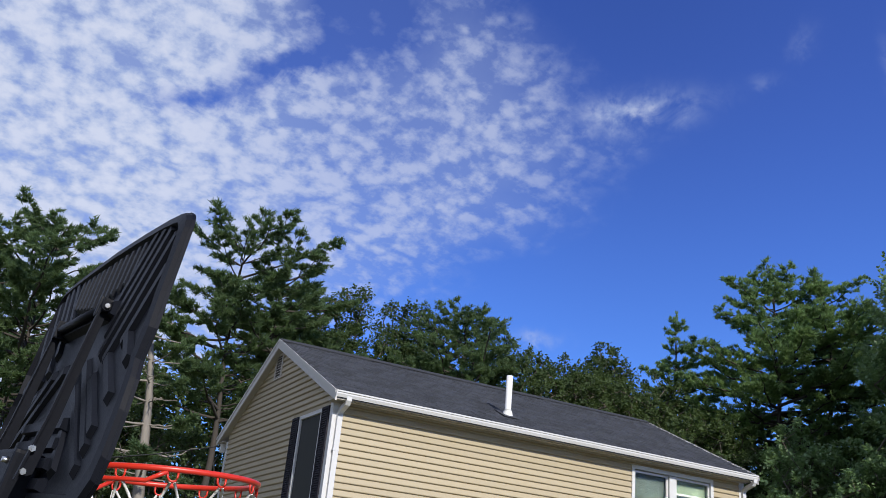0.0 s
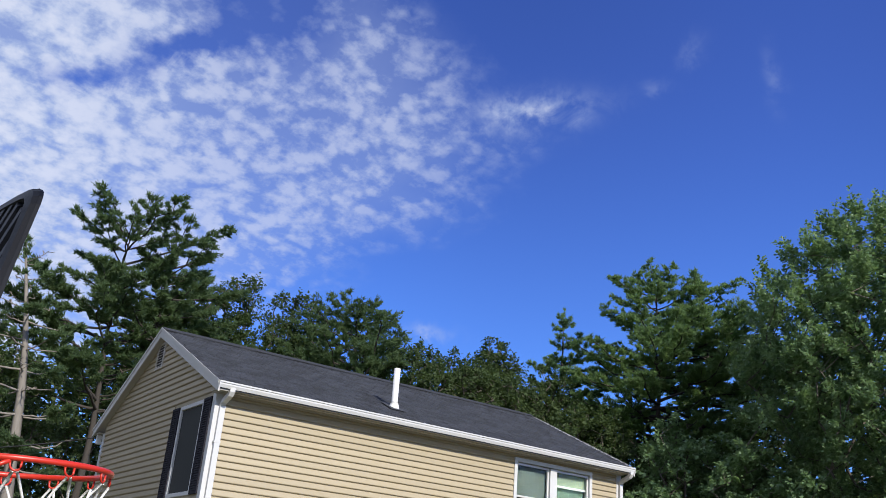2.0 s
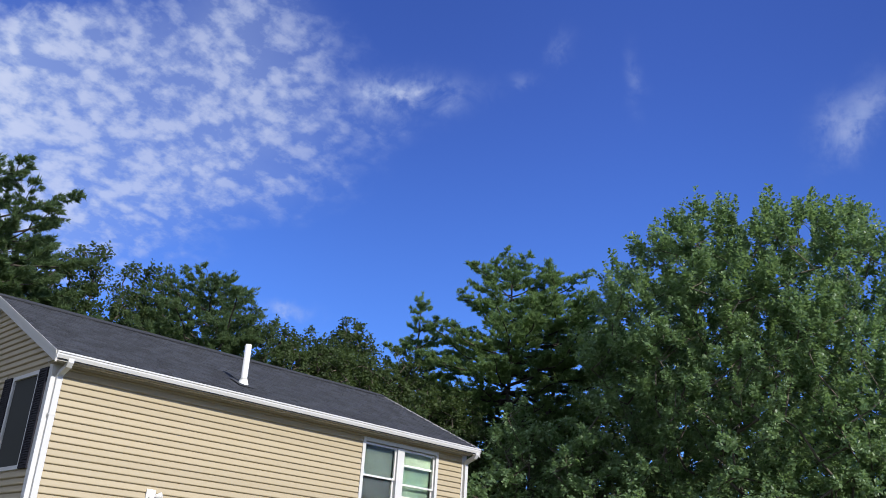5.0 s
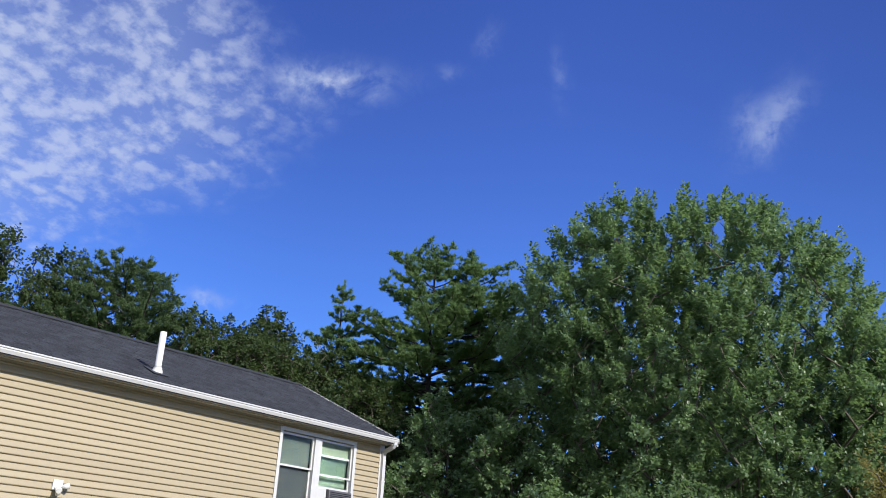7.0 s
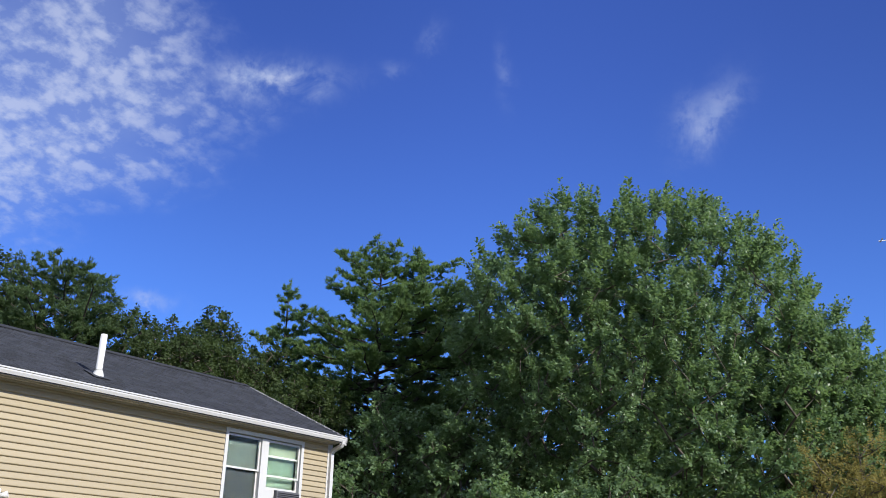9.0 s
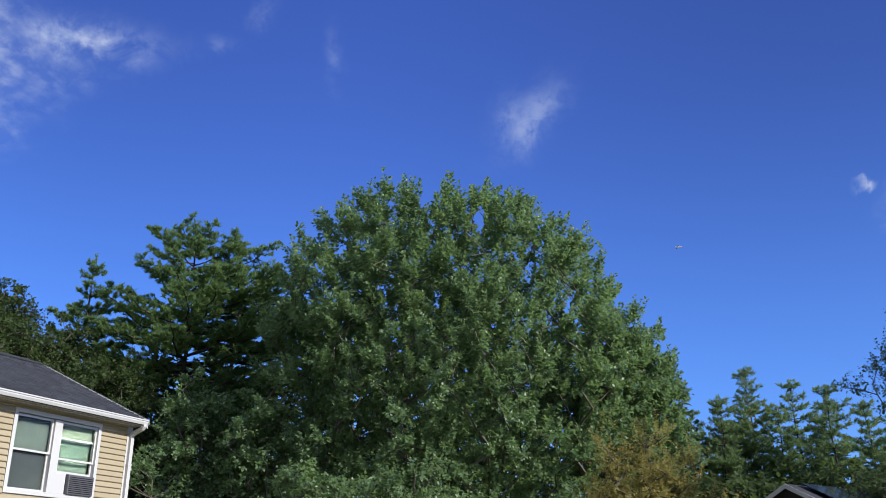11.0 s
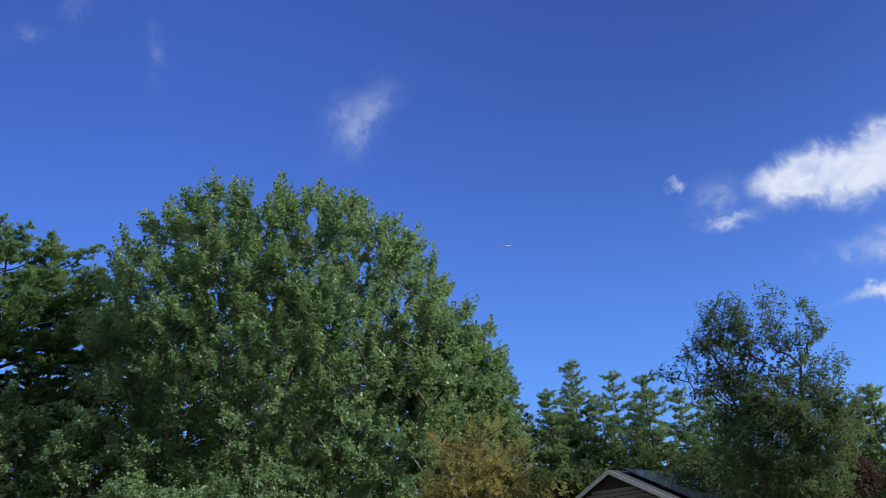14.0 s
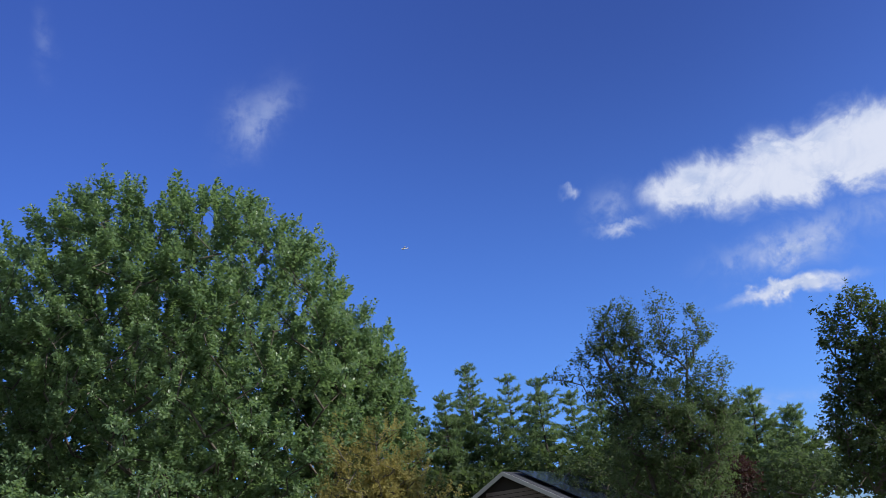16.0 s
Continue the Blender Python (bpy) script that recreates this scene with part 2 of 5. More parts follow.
M_ORANGE = material("orange_paint", (0.52, 0.03, 0.016), 0.35, vary=0.06, grain=60, bump=0.05, stain=0.12, stain_scale=9)
M_NET = material("white_cord", (0.7, 0.7, 0.68), 0.9, vary=0.1, grain=200, bump=0.4)
M_BARK = material("grey_brown_bark", (0.10, 0.085, 0.07), 0.95, vary=0.35, grain=14, bump=0.9, stain=0.3, stain_scale=1.5, stretch=(1, 1, 0.25))
M_PINEBARK = material("dark_pine_bark", (0.045, 0.038, 0.032), 0.95, vary=0.35, grain=14, bump=0.9, stain=0.3, stain_scale=1.5, stretch=(1, 1, 0.25))
M_PALEBARK = material("bleached_bark", (0.2, 0.18, 0.155), 0.95, vary=0.3, grain=12, bump=0.9, stain=0.3, stain_scale=1.5, stretch=(1, 1, 0.25))
M_GRASS = material("dry_lawn", (0.10, 0.098, 0.048), 0.95, vary=0.35, grain=3.0, bump=0.5, stain=0.25, stain_scale=0.05)
M_CABLE = material("black_cable", (0.02, 0.02, 0.02), 0.6)
M_TAUPE = material("brown_siding", (0.19, 0.15, 0.13), 0.6, vary=0.06, grain=40, per="object")
# near-black brown that paints the shade under each lap of siding
M_LAP_SHADE = material("brown_lap_shade", (0.03, 0.023, 0.02), 0.8, vary=0.06, grain=40)
M_SOLAR = material("solar_glass", (0.01, 0.014, 0.03), 0.12, vary=0.1, grain=3, bump=0)
M_PLANE = material("aircraft_white", (0.75, 0.75, 0.75), 0.4)
M_PINE = leaf_material("pine_needles", (0.066, 0.116, 0.053), (0.165, 0.24, 0.098), (0.3, 0.46, 0.15), 0.45, spread=0.25)
# darker copy of the pine needles: shade on the left pines put into the colour
M_PINE_SHADED = leaf_material("shaded_pine_needles", (0.044, 0.077, 0.04), (0.11, 0.158, 0.068), (0.2, 0.31, 0.11), 0.44, spread=0.25)
M_PINE_FAR = leaf_material("young_pine_needles", (0.07, 0.115, 0.06), (0.17, 0.235, 0.115), (0.27, 0.4, 0.15), 0.45, spread=0.3)
M_OAK = leaf_material("oak_leaves", (0.03, 0.052, 0.024), (0.078, 0.11, 0.043), (0.13, 0.2, 0.055), 0.34, spread=0.5)
M_MAPLE = leaf_material("maple_leaves", (0.05, 0.098, 0.05), (0.21, 0.305, 0.15), (0.3, 0.46, 0.16), 0.38, 0.4, 0.5, spread=0.45)
M_LOCUST = leaf_material("fine_leaves", (0.042, 0.072, 0.036), (0.11, 0.15, 0.066), (0.16, 0.24, 0.08), 0.38)
M_RUST = leaf_material("turning_leaves", (0.14, 0.14, 0.045), (0.4, 0.35, 0.125), (0.46, 0.4, 0.12), 0.42)
M_PURPLE = leaf_material("purple_leaves", (0.025, 0.014, 0.014), (0.06, 0.032, 0.028), (0.10, 0.04, 0.03), 0.25)


# ---- builders ----
def mesh_part(name, bm, mat, parent=None, label=""):
    """Links a bmesh as one mesh object, under a thing or a part."""
    me = bpy.data.meshes.new(name)
    bm.normal_update()
    bm.to_mesh(me)
    bm.free()
    me.materials.append(mat)
    ob = new(name, me)
    if parent is not None:
        ob.parent = parent
    if label:
        tagged(ob, label)
    return ob


def thing(name, at, label, category, group="", kind=""):
    ob = new(name)
    ob.matrix_world = Matrix.Translation(at)
    ob.empty_display_size = 0.2
    tagged(ob, label, category, group, kind)
    return ob


def add_box(bm, lo, hi, bevel=0.0, m=None):
    r = bmesh.ops.create_cube(bm, size=1)
    c, s = (Vector(lo) + Vector(hi)) / 2, Vector(hi) - Vector(lo)
    for v in r["verts"]:
        v.co = Vector((v.co.x * s.x, v.co.y * s.y, v.co.z * s.z)) + c
    if bevel:
        es = {e for v in r["verts"] for e in v.link_edges}
        vs = bmesh.ops.bevel(bm, geom=list(es), offset=bevel, segments=2, affect="EDGES", profile=0.6)["verts"]
    else:
        vs = r["verts"]
    if m is not None:
        bmesh.ops.transform(bm, matrix=m, verts=list({v for v in vs}))
    return bm


def box(lo, hi, bevel=0.0):
    return add_box(bmesh.new(), lo, hi, bevel)


def prism(outline, axis, a, b):
    """A closed outline of (p, q), swept from a to b along an axis: 'x' takes (y, z), 'y' takes (x, z), 'z' takes (x, y)."""
    bm = bmesh.new()
    put = {"x": lambda s, p, q: (s, p, q), "y": lambda s, p, q: (p, s, q), "z": lambda s, p, q: (p, q, s)}[axis]
    ends = [[bm.verts.new(put(s, p, q)) for p, q in outline] for s in (a, b)]
    n = len(outline)
    for i in range(n):
        bm.faces.new((ends[0][i], ends[0][(i + 1) % n], ends[1][(i + 1) % n], ends[1][i]))
    bm.faces.new(ends[0][::-1])
    bm.faces.new(ends[1])
    bmesh.ops.recalc_face_normals(bm, faces=bm.faces)
    return bm


def tube(bm, pts, radii, sides=8, cap=True):
    """A tapered tube along points."""
    pts = [Vector(p) for p in pts]
    if isinstance(radii, (int, float)):
        radii = [radii] * len(pts)
    radii = [float(r) for r in radii]
    rings, ref = [], Vector((0.31, 0.17, 0.93)).normalized()
    for i, p in enumerate(pts):
        way = (pts[min(i + 1, len(pts) - 1)] - pts[max(i - 1, 0)]).normalized()
        if abs(way.dot(ref)) > 0.95:
            ref = Vector((0.9, 0.3, 0.1)).normalized()
        u = way.cross(ref).normalized()
        v = way.cross(u)
        rings.append([bm.verts.new(p + radii[i] * (math.cos(2 * math.pi * k / sides) * u + math.sin(2 * math.pi * k / sides) * v)) for k in range(sides)])
    for r0, r1 in zip(rings, rings[1:]):
        for k in range(sides):
            bm.faces.new((r0[k], r0[(k + 1) % sides], r1[(k + 1) % sides], r1[k])).smooth = True
    if cap:
        bm.faces.new(rings[0])
        bm.faces.new(rings[-1][::-1])
    return bm


# ---- ground ----
bm = bmesh.new()
rng = np.random.default_rng(3)
steps = [-900, -300, -120, -60, -30, -15, -6, 0, 6, 15, 30, 60, 120, 300, 900]
grid = [[bm.verts.new((x, y, 0.0 if abs(x) < 40 and abs(y) < 40 else rng.uniform(-0.3, 0.2))) for x in steps] for y in steps]
for j in range(len(steps) - 1):
    for i in range(len(steps) - 1):
        bm.faces.new((grid[j][i], grid[j][i + 1], grid[j + 1][i + 1], grid[j + 1][i]))
tagged(mesh_part("ground", bm, M_GRASS), "dry late-summer lawn of a wooded yard", "ground", kind="structure")

# ---- house ----
X0, X1, Y0, Y1 = 5.0, 13.5, 12.93, 18.61          # outer faces of the walls
RX0, RX1, RY0, RIDGE_Y = 4.86, 13.56, 12.57, 15.77  # roof edges
SLOPE = 0.457
EAVE_Z, TOP_Z = EYE + 2.965, EYE + 2.872
ROW, ROW_Z = 0.1016, EYE + 2.59
RIDGE_Z = EAVE_Z + (RIDGE_Y - RY0) * SLOPE
house = thing("house", (0, 0, 0), "cream vinyl-sided house with charcoal shingle gable roof and white trim", "house")


def roof_z(y):
    return RIDGE_Z - abs(y - RIDGE_Y) * SLOPE


WIN = (10.79, 12.74, EYE + 1.40, EYE + 2.80)      # front twin window, outer trim
GWIN = (13.34, 14.36, EYE + 1.39, EYE + 2.82)     # gable window, outer trim
T = 0.15
# walls with thickness and through openings
bm = box((X0, Y0, 0), (WIN[0], Y0 + T, TOP_Z))
add_box(bm, (WIN[1], Y0, 0), (X1, Y0 + T, TOP_Z))
add_box(bm, (WIN[0], Y0, 0), (WIN[1], Y0 + T, WIN[2]))
add_box(bm, (WIN[0], Y0, WIN[3]), (WIN[1], Y0 + T, TOP_Z))
wall_front = mesh_part("wall", bm, M_SIDING, house)
bm = prism([(Y0 + T, 0), (GWIN[0], 0), (GWIN[0], roof_z(GWIN[0]) - 0.14), (Y0 + T, roof_z(Y0 + T) - 0.14)], "x", X0, X0 + T)
for geo in (prism([(GWIN[1], 0), (Y1, 0), (Y1, roof_z(Y1) - 0.14), (RIDGE_Y, RIDGE_Z - 0.14), (GWIN[1], roof_z(GWIN[1]) - 0.14)], "x", X0, X0 + T),
            prism([(GWIN[0], 0), (GWIN[1], 0), (GWIN[1], GWIN[2]), (GWIN[0], GWIN[2])], "x", X0, X0 + T),
            prism([(GWIN[0], GWIN[3]), (GWIN[1], GWIN[3]), (GWIN[1], roof_z(GWIN[1]) - 0.14), (GWIN[0], roof_z(GWIN[0]) - 0.14)], "x", X0, X0 + T)):
    me = bpy.data.meshes.new("piece")
    geo.to_mesh(me)
    geo.free()
    bm.from_mesh(me)
    bpy.data.meshes.remove(me)
wall_gable = mesh_part("wall", bm, M_SIDING, house)
mesh_part("wall", prism([(Y0 + T, 0), (Y1, 0), (Y1, roof_z(Y1) - 0.14), (RIDGE_Y, RIDGE_Z - 0.14), (Y0 + T, roof_z(Y0 + T) - 0.14)], "x", X1 - T, X1), M_SIDING, house)
mesh_part("wall", box((X0 + T, Y1 - T, 0), (X1 - T, Y1, TOP_Z)), M_SIDING, house)
mesh_part("ceiling", box((X0 + T, Y0 + T, TOP_Z + 0.02), (X1 - T, Y1 - T, TOP_Z + 0.05)), M_DARKROOM, house)

# roof: deck, then shingle tabs
TH = 0.11
deck = mesh_part("roof", prism([(RY0 + 0.02, EAVE_Z - 0.02), (RIDGE_Y, RIDGE_Z - 0.012), (2 * RIDGE_Y - RY0 - 0.02, EAVE_Z - 0.02), (2 * RIDGE_Y - RY0 - 0.02, EAVE_Z - TH), (RIDGE_Y, RIDGE_Z - TH), (RY0 + 0.02, EAVE_Z - TH)], "x", RX0 + 0.02, RX1 - 0.02), M_SHINGLE, house, "charcoal asphalt shingle roof")
rng = np.random.default_rng(11)
verts, faces = [], []
slant = math.hypot(1, SLOPE)
rows = int((RIDGE_Y - RY0) * slant / 0.143) + 1
for sign in (1, -1):
    for r in range(rows):
        a, b = r * 0.143 / slant, min((r + 1.25) * 0.143 / slant, RIDGE_Y - RY0)
        x = RX0 - rng.uniform(0, 0.3)
        while x < RX1:
            wide = rng.choice((0.1, 0.14, 0.2, 0.25))
            xa, xb = max(x, RX0), min(x + wide - 0.008, RX1)
            x += wide
            if xb - xa < 0.02:
                continue
            lift = rng.uniform(0.007, 0.016)
            a2 = a - rng.uniform(0, 0.008)
            k = len(verts)
            for d, up in ((a2, 0.001), (a2, lift), (b, 0.003)):
                y = RY0 + d if sign > 0 else 2 * RIDGE_Y - RY0 - d
                z = EAVE_Z + d * SLOPE - 0.012 + up
                verts += [(xa, y, z), (xb, y, z)]
            quads = [(k, k + 1, k + 3, k + 2), (k + 2, k + 3, k + 5, k + 4)]
            faces += quads if sign > 0 else [q[::-1] for q in quads]
me = bpy.data.meshes.new("shingles")
me.from_pydata(verts, [], faces)
me.materials.append(M_SHINGLE)
shingles = new("shingles", me)
shingles.parent = deck
tagged(shingles, "staggered charcoal architectural shingles", kind="stuff")
rng = np.random.default_rng(5)
cap_me = None
for i in range(int((RX1 - RX0) / 0.2) + 1):
    if cap_me is None:
        bm = prism([(-0.15, -0.15 * SLOPE), (0, 0.0), (0.15, -0.15 * SLOPE), (0.15, -0.15 * SLOPE + 0.015), (0, 0.018), (-0.15, -0.15 * SLOPE + 0.015)], "x", 0, 0.195)
        cap = mesh_part("ridge_cap", bm, M_SHINGLE, deck)
        cap_me = cap.data
    else:
        cap = new("ridge_cap", cap_me)
        cap.parent = deck
    cap.location = (min(RX0 + i * 0.2, RX1 - 0.196), RIDGE_Y, RIDGE_Z + 0.004 + rng.uniform(0, 0.006))

# low ridge vent that stops short of the gables
mesh_part("ridge_vent", prism([(RIDGE_Y - 0.15, RIDGE_Z - 0.055), (RIDGE_Y - 0.145, RIDGE_Z - 0.04), (RIDGE_Y, RIDGE_Z + 0.03), (RIDGE_Y + 0.145, RIDGE_Z - 0.04), (RIDGE_Y + 0.15, RIDGE_Z - 0.055), (RIDGE_Y, RIDGE_Z + 0.015)], "x", RX0 + 0.35, RX1 - 0.3), M_SHINGLE, deck, "dark shingled ridge vent")

# rake boards, soffit, fascia, gutter
for side_x in (RX0 - 0.005, RX1 - 0.02):
    for s in (-1, 1):
        e = RIDGE_Y + s * (RIDGE_Y - RY0)
        mesh_part("rake_board", prism([(e, EAVE_Z - 0.004), (RIDGE_Y, RIDGE_Z - 0.004), (RIDGE_Y, RIDGE_Z - 0.165), (e, EAVE_Z - 0.155)], "x", side_x, side_x + 0.025), M_RAKE, house)
        mesh_part("drip_edge", prism([(e, EAVE_Z + 0.012), (RIDGE_Y, RIDGE_Z + 0.012), (RIDGE_Y, RIDGE_Z - 0.035), (e, EAVE_Z - 0.035)], "x", side_x - 0.012 if side_x < 8 else side_x + 0.026, side_x - 0.001 if side_x < 8 else side_x + 0.036), M_RAKE, house)
for s in (-1, 1):
    for xa, xb in ((RX0 + 0.022, X0 + 0.1), (X1 - 0.1, RX1 - 0.022)):
        e = RIDGE_Y + s * (RIDGE_Y - RY0 - 0.03)
        mesh_part("rake_soffit", prism([(e, EAVE_Z - TH - 0.002), (RIDGE_Y, RIDGE_Z - TH - 0.016), (RIDGE_Y, RIDGE_Z - TH - 0.028), (e, EAVE_Z - TH - 0.014)], "x", xa, xb), M_SOFFIT, house)
    ys = sorted((RIDGE_Y + s * (RIDGE_Y - RY0 - 0.06), RIDGE_Y + s * (RIDGE_Y - Y0)))
    mesh_part("soffit", box((RX0 + 0.03, ys[0], TOP_Z - 0.012), (RX1 - 0.03, ys[1], TOP_Z)), M_SOFFIT, house)
    yf = RIDGE_Y + s * (RIDGE_Y - RY0 - 0.05)
    mesh_part("fascia", box((RX0 + 0.03, yf - 0.012, TOP_Z), (RX1 - 0.03, yf + 0.012, EAVE_Z - 0.02)), M_SOFFIT, house)
for y, w in ((RY0 + 0.11, 0.02), (Y0 - 0.1, 0.012), (Y0 - 0.03, 0.022)):
    mesh_part("soffit_channel", box((RX0 + 0.04, y, TOP_Z - 0.03), (RX1 - 0.04, y + w, TOP_Z - 0.0125)), M_SOFFIT, house)
for i in range(1, 28):
    x = RX0 + i * 0.31
    mesh_part("soffit_seam", box((x, RY0 + 0.08, TOP_Z - 0.019), (x + 0.012, Y0 - 0.02, TOP_Z - 0.0125)), M_SOFFIT, house)


def gutter(y_front, s, xa, xb):
    """K-style gutter; s = 1 opens towards +y."""
    zt = EAVE_Z + 0.004
    prof = [(0, zt), (0, zt - 0.022), (0.014, zt - 0.03), (0.014, zt - 0.05), (0.035, zt - 0.095), (0.085, zt - 0.095), (0.085, zt - 0.03), (0.08, zt - 0.03), (0.08, zt - 0.09), (0.038, zt - 0.09), (0.018, zt - 0.05), (0.018, zt - 0.026), (0.005, zt - 0.018), (0.005, zt)]
    return prism([(y_front + s * p, q) for p, q in prof], "x", xa, xb)


gut = mesh_part("gutter", gutter(RY0 - 0.03, 1, RX0, RX1), M_WHITE, house, "white aluminium gutter")
mesh_part("gutter", gutter(2 * RIDGE_Y - RY0 + 0.03, -1, RX0, RX1), M_WHITE, house)
for x in (RX0 + 0.001, RX1 - 0.005):
    mesh_part("end_cap", box((x - 0.004, RY0 - 0.03, EAVE_Z - 0.092), (x + 0.004, RY0 + 0.055, EAVE_Z + 0.002)), M_WHITE, gut)


def downspout(x, y_out, y_wall, s):
    """Rectangular pipe: outlet, elbow back to the wall, long run down."""
    bm = bmesh.new()
    zt = EAVE_Z - 0.088
    path = [(y_out, zt + 0.02), (y_out, zt - 0.03), (y_out + 0.12 * (y_wall - y_out), zt - 0.075), (y_out + 0.85 * (y_wall - y_out), zt - 0.15), (y_wall, zt - 0.2), (y_wall, zt - 0.25), (y_wall, 0.06)]
    rings = []
    for i, (y, z) in enumerate(path):
        a, b = path[max(i - 1, 0)], path[min(i + 1, len(path) - 1)]
        d = Vector((b[0] - a[0], b[1] - a[1])).normalized()
        n = Vector((-d.y, d.x)) * 0.032
        rings.append([bm.verts.new((x + sx * 0.04, y + k * n.x, z + k * n.y)) for sx, k in ((-1, -1), (1, -1), (1, 1), (-1, 1))])
    for r0, r1 in zip(rings, rings[1:]):
        for k in range(4):
            bm.faces.new((r0[k], r0[(k + 1) % 4], r1[(k + 1) % 4], r1[k]))
    bm.faces.new(rings[0])
    bm.faces.new(rings[-1])
    bmesh.ops.recalc_face_normals(bm, faces=bm.faces)
    pipe = mesh_part("downspout", bm, M_WHITE, house)
    for z in (TOP_Z - 0.75, 2.2, 0.8):
        mesh_part("strap", box((x - 0.05, y_wall - 0.036, z), (x + 0.05, y_wall + 0.036, z + 0.025)), M_WHITE, pipe)
    return pipe


downspout(X0 + 0.08, RY0 + 0.02, Y0 - 0.055, 1)
downspout(X1 - 0.02, RY0 + 0.02, Y0 - 0.055, 1)
downspout(X0 + 0.1, 2 * RIDGE_Y - RY0 - 0.02, Y1 + 0.055, -1)
for cx, cy, sx, sy in ((X0, Y0, 1, 1), (X1, Y0, -1, 1), (X0, Y1, 1, -1), (X1, Y1, -1, -1)):
    bm = bmesh.new()
    xa, xb = sorted((cx - sx * 0.026, cx + sx * (0.15 if sx > 0 else 0.1)))
    ya, yb = sorted((cy - sy * 0.026, cy - sy * 0.002))
    add_box(bm, (xa, ya, 0.25), (xb, yb, TOP_Z - 0.014), 0.003)
    xa, xb = sorted((cx - sx * 0.026, cx - sx * 0.002))
    ya, yb = sorted((cy + sy * 0.001, cy + sy * 0.095))
    add_box(bm, (xa, ya, 0.25), (xb, yb, TOP_Z - 0.014), 0.003)
    mesh_part("corner_board", bm, M_WHITE, house)


# windows
def pane_part(lo, hi, parent):
    ob = mesh_part("pane", box(lo, hi), M_GLASS, parent)
    ob.visible_shadow = False
    return ob


def frame_bm(axis, at, a0, a1, z0, z1, w, depth, bevel=0.004):
    """Rectangular frame in a wall plane; axis 'y': wall faces -y at y = at; 'x': faces -x at x = at."""
    bm = bmesh.new()
    for lo_a, hi_a, lo_z, hi_z in ((a0, a0 + w, z0, z1), (a1 - w, a1, z0, z1), (a0 + w, a1 - w, z0, z0 + w), (a0 + w, a1 - w, z1 - w, z1)):
        if axis == "y":
            add_box(bm, (lo_a, at, lo_z), (hi_a, at + depth, hi_z), bevel)
        else:
            add_box(bm, (at, lo_a, lo_z), (at + depth, hi_a, hi_z), bevel)
    return bm


win = mesh_part("window", frame_bm("y", Y0 - 0.03, WIN[0], WIN[1], WIN[2], WIN[3], 0.07, 0.15), M_WHITE, house, "white twin double-hung window")
MX0, MX1 = 11.66, 11.83
mesh_part("mullion", box((MX0, Y0 - 0.028, WIN[2] + 0.07), (MX1, Y0 + 0.1, WIN[3] - 0.085), 0.004), M_WHITE, win)
for a0, a1, rail in ((WIN[0] + 0.07, MX0, EYE + 2.13), (MX1, WIN[1] - 0.07, EYE + 2.07)):
    upper = mesh_part("sash", frame_bm("y", Y0 + 0.015, a0, a1, rail - 0.02, WIN[3] - 0.085, 0.035, 0.03, 0.003), M_WHITE, win)
    pane_part((a0 + 0.036, Y0 + 0.028, rail + 0.016), (a1 - 0.036, Y0 + 0.032, WIN[3] - 0.122), upper)
    low = WIN[2] + 0.07 if a0 < 11 else EYE + 1.83
    sash = mesh_part("sash", frame_bm("y", Y0 + 0.05, a0, a1, low, rail + 0.02 if a0 < 11 else rail + 0.38, 0.035, 0.03, 0.003), M_WHITE, win)
    pane_part((a0 + 0.036, Y0 + 0.063, low + 0.036), (a1 - 0.036, Y0 + 0.067, (rail if a0 < 11 else rail + 0.36) - 0.016), sash)
mesh_part("insect_screen", box((WIN[0] + 0.075, Y0 + 0.082, WIN[2] + 0.075), (MX0 - 0.005, Y0 + 0.084, EYE + 2.1)), M_SCREEN, win, "grey-green insect screen")
blind = mesh_part("blind", box((WIN[0] + 0.08, Y0 + 0.10, EYE + 2.0), (MX0 - 0.01, Y0 + 0.11, WIN[3] - 0.1)), M_BLIND, win, "grey-green lowered blind")
for z in np.arange(EYE + 2.02, WIN[3] - 0.11, 0.027):
    mesh_part("slat", box((WIN[0] + 0.081, Y0 + 0.097, z), (MX0 - 0.011, Y0 + 0.0995, z + 0.025)), M_BLIND, blind)
mesh_part("blind", box((MX1 + 0.01, Y0 + 0.10, EYE + 2.46), (WIN[1] - 0.08, Y0 + 0.11, WIN[3] - 0.1)), material("pale_green_shade", (0.17, 0.215, 0.15), 0.8, vary=0.06, grain=20, stain=0.1), win, "pale green roller shade")
mesh_part("blind", box((MX1 + 0.01, Y0 + 0.14, EYE + 1.85), (WIN[1] - 0.08, Y0 + 0.15, EYE + 2.45)), material("green_curtain", (0.1, 0.145, 0.105), 0.8, vary=0.1, grain=12, stain=0.2, stain_scale=3), win, "green curtain behind the glass")
ac = thing("air_conditioner", (12.0, Y0, EYE + 1.47), "white and grey window air conditioner under the raised sash", "air conditioner")
acl = ac.matrix_world.inverted()
for nm, lo, hi, mt in (("side_panel", (MX1 + 0.01, Y0 + 0.0, EYE + 1.472), (MX1 + 0.24, Y0 + 0.04, EYE + 1.828), M_WHITE), ("casing", (MX1 + 0.25, Y0 - 0.07, EYE + 1.475), (WIN[1] - 0.08, Y0 + 0.12, EYE + 1.815), M_ACGREY)):
    bm = box(lo, hi, 0.012)
    bmesh.ops.transform(bm, matrix=acl, verts=bm.verts)
    cas = mesh_part(nm, bm, mt, ac)
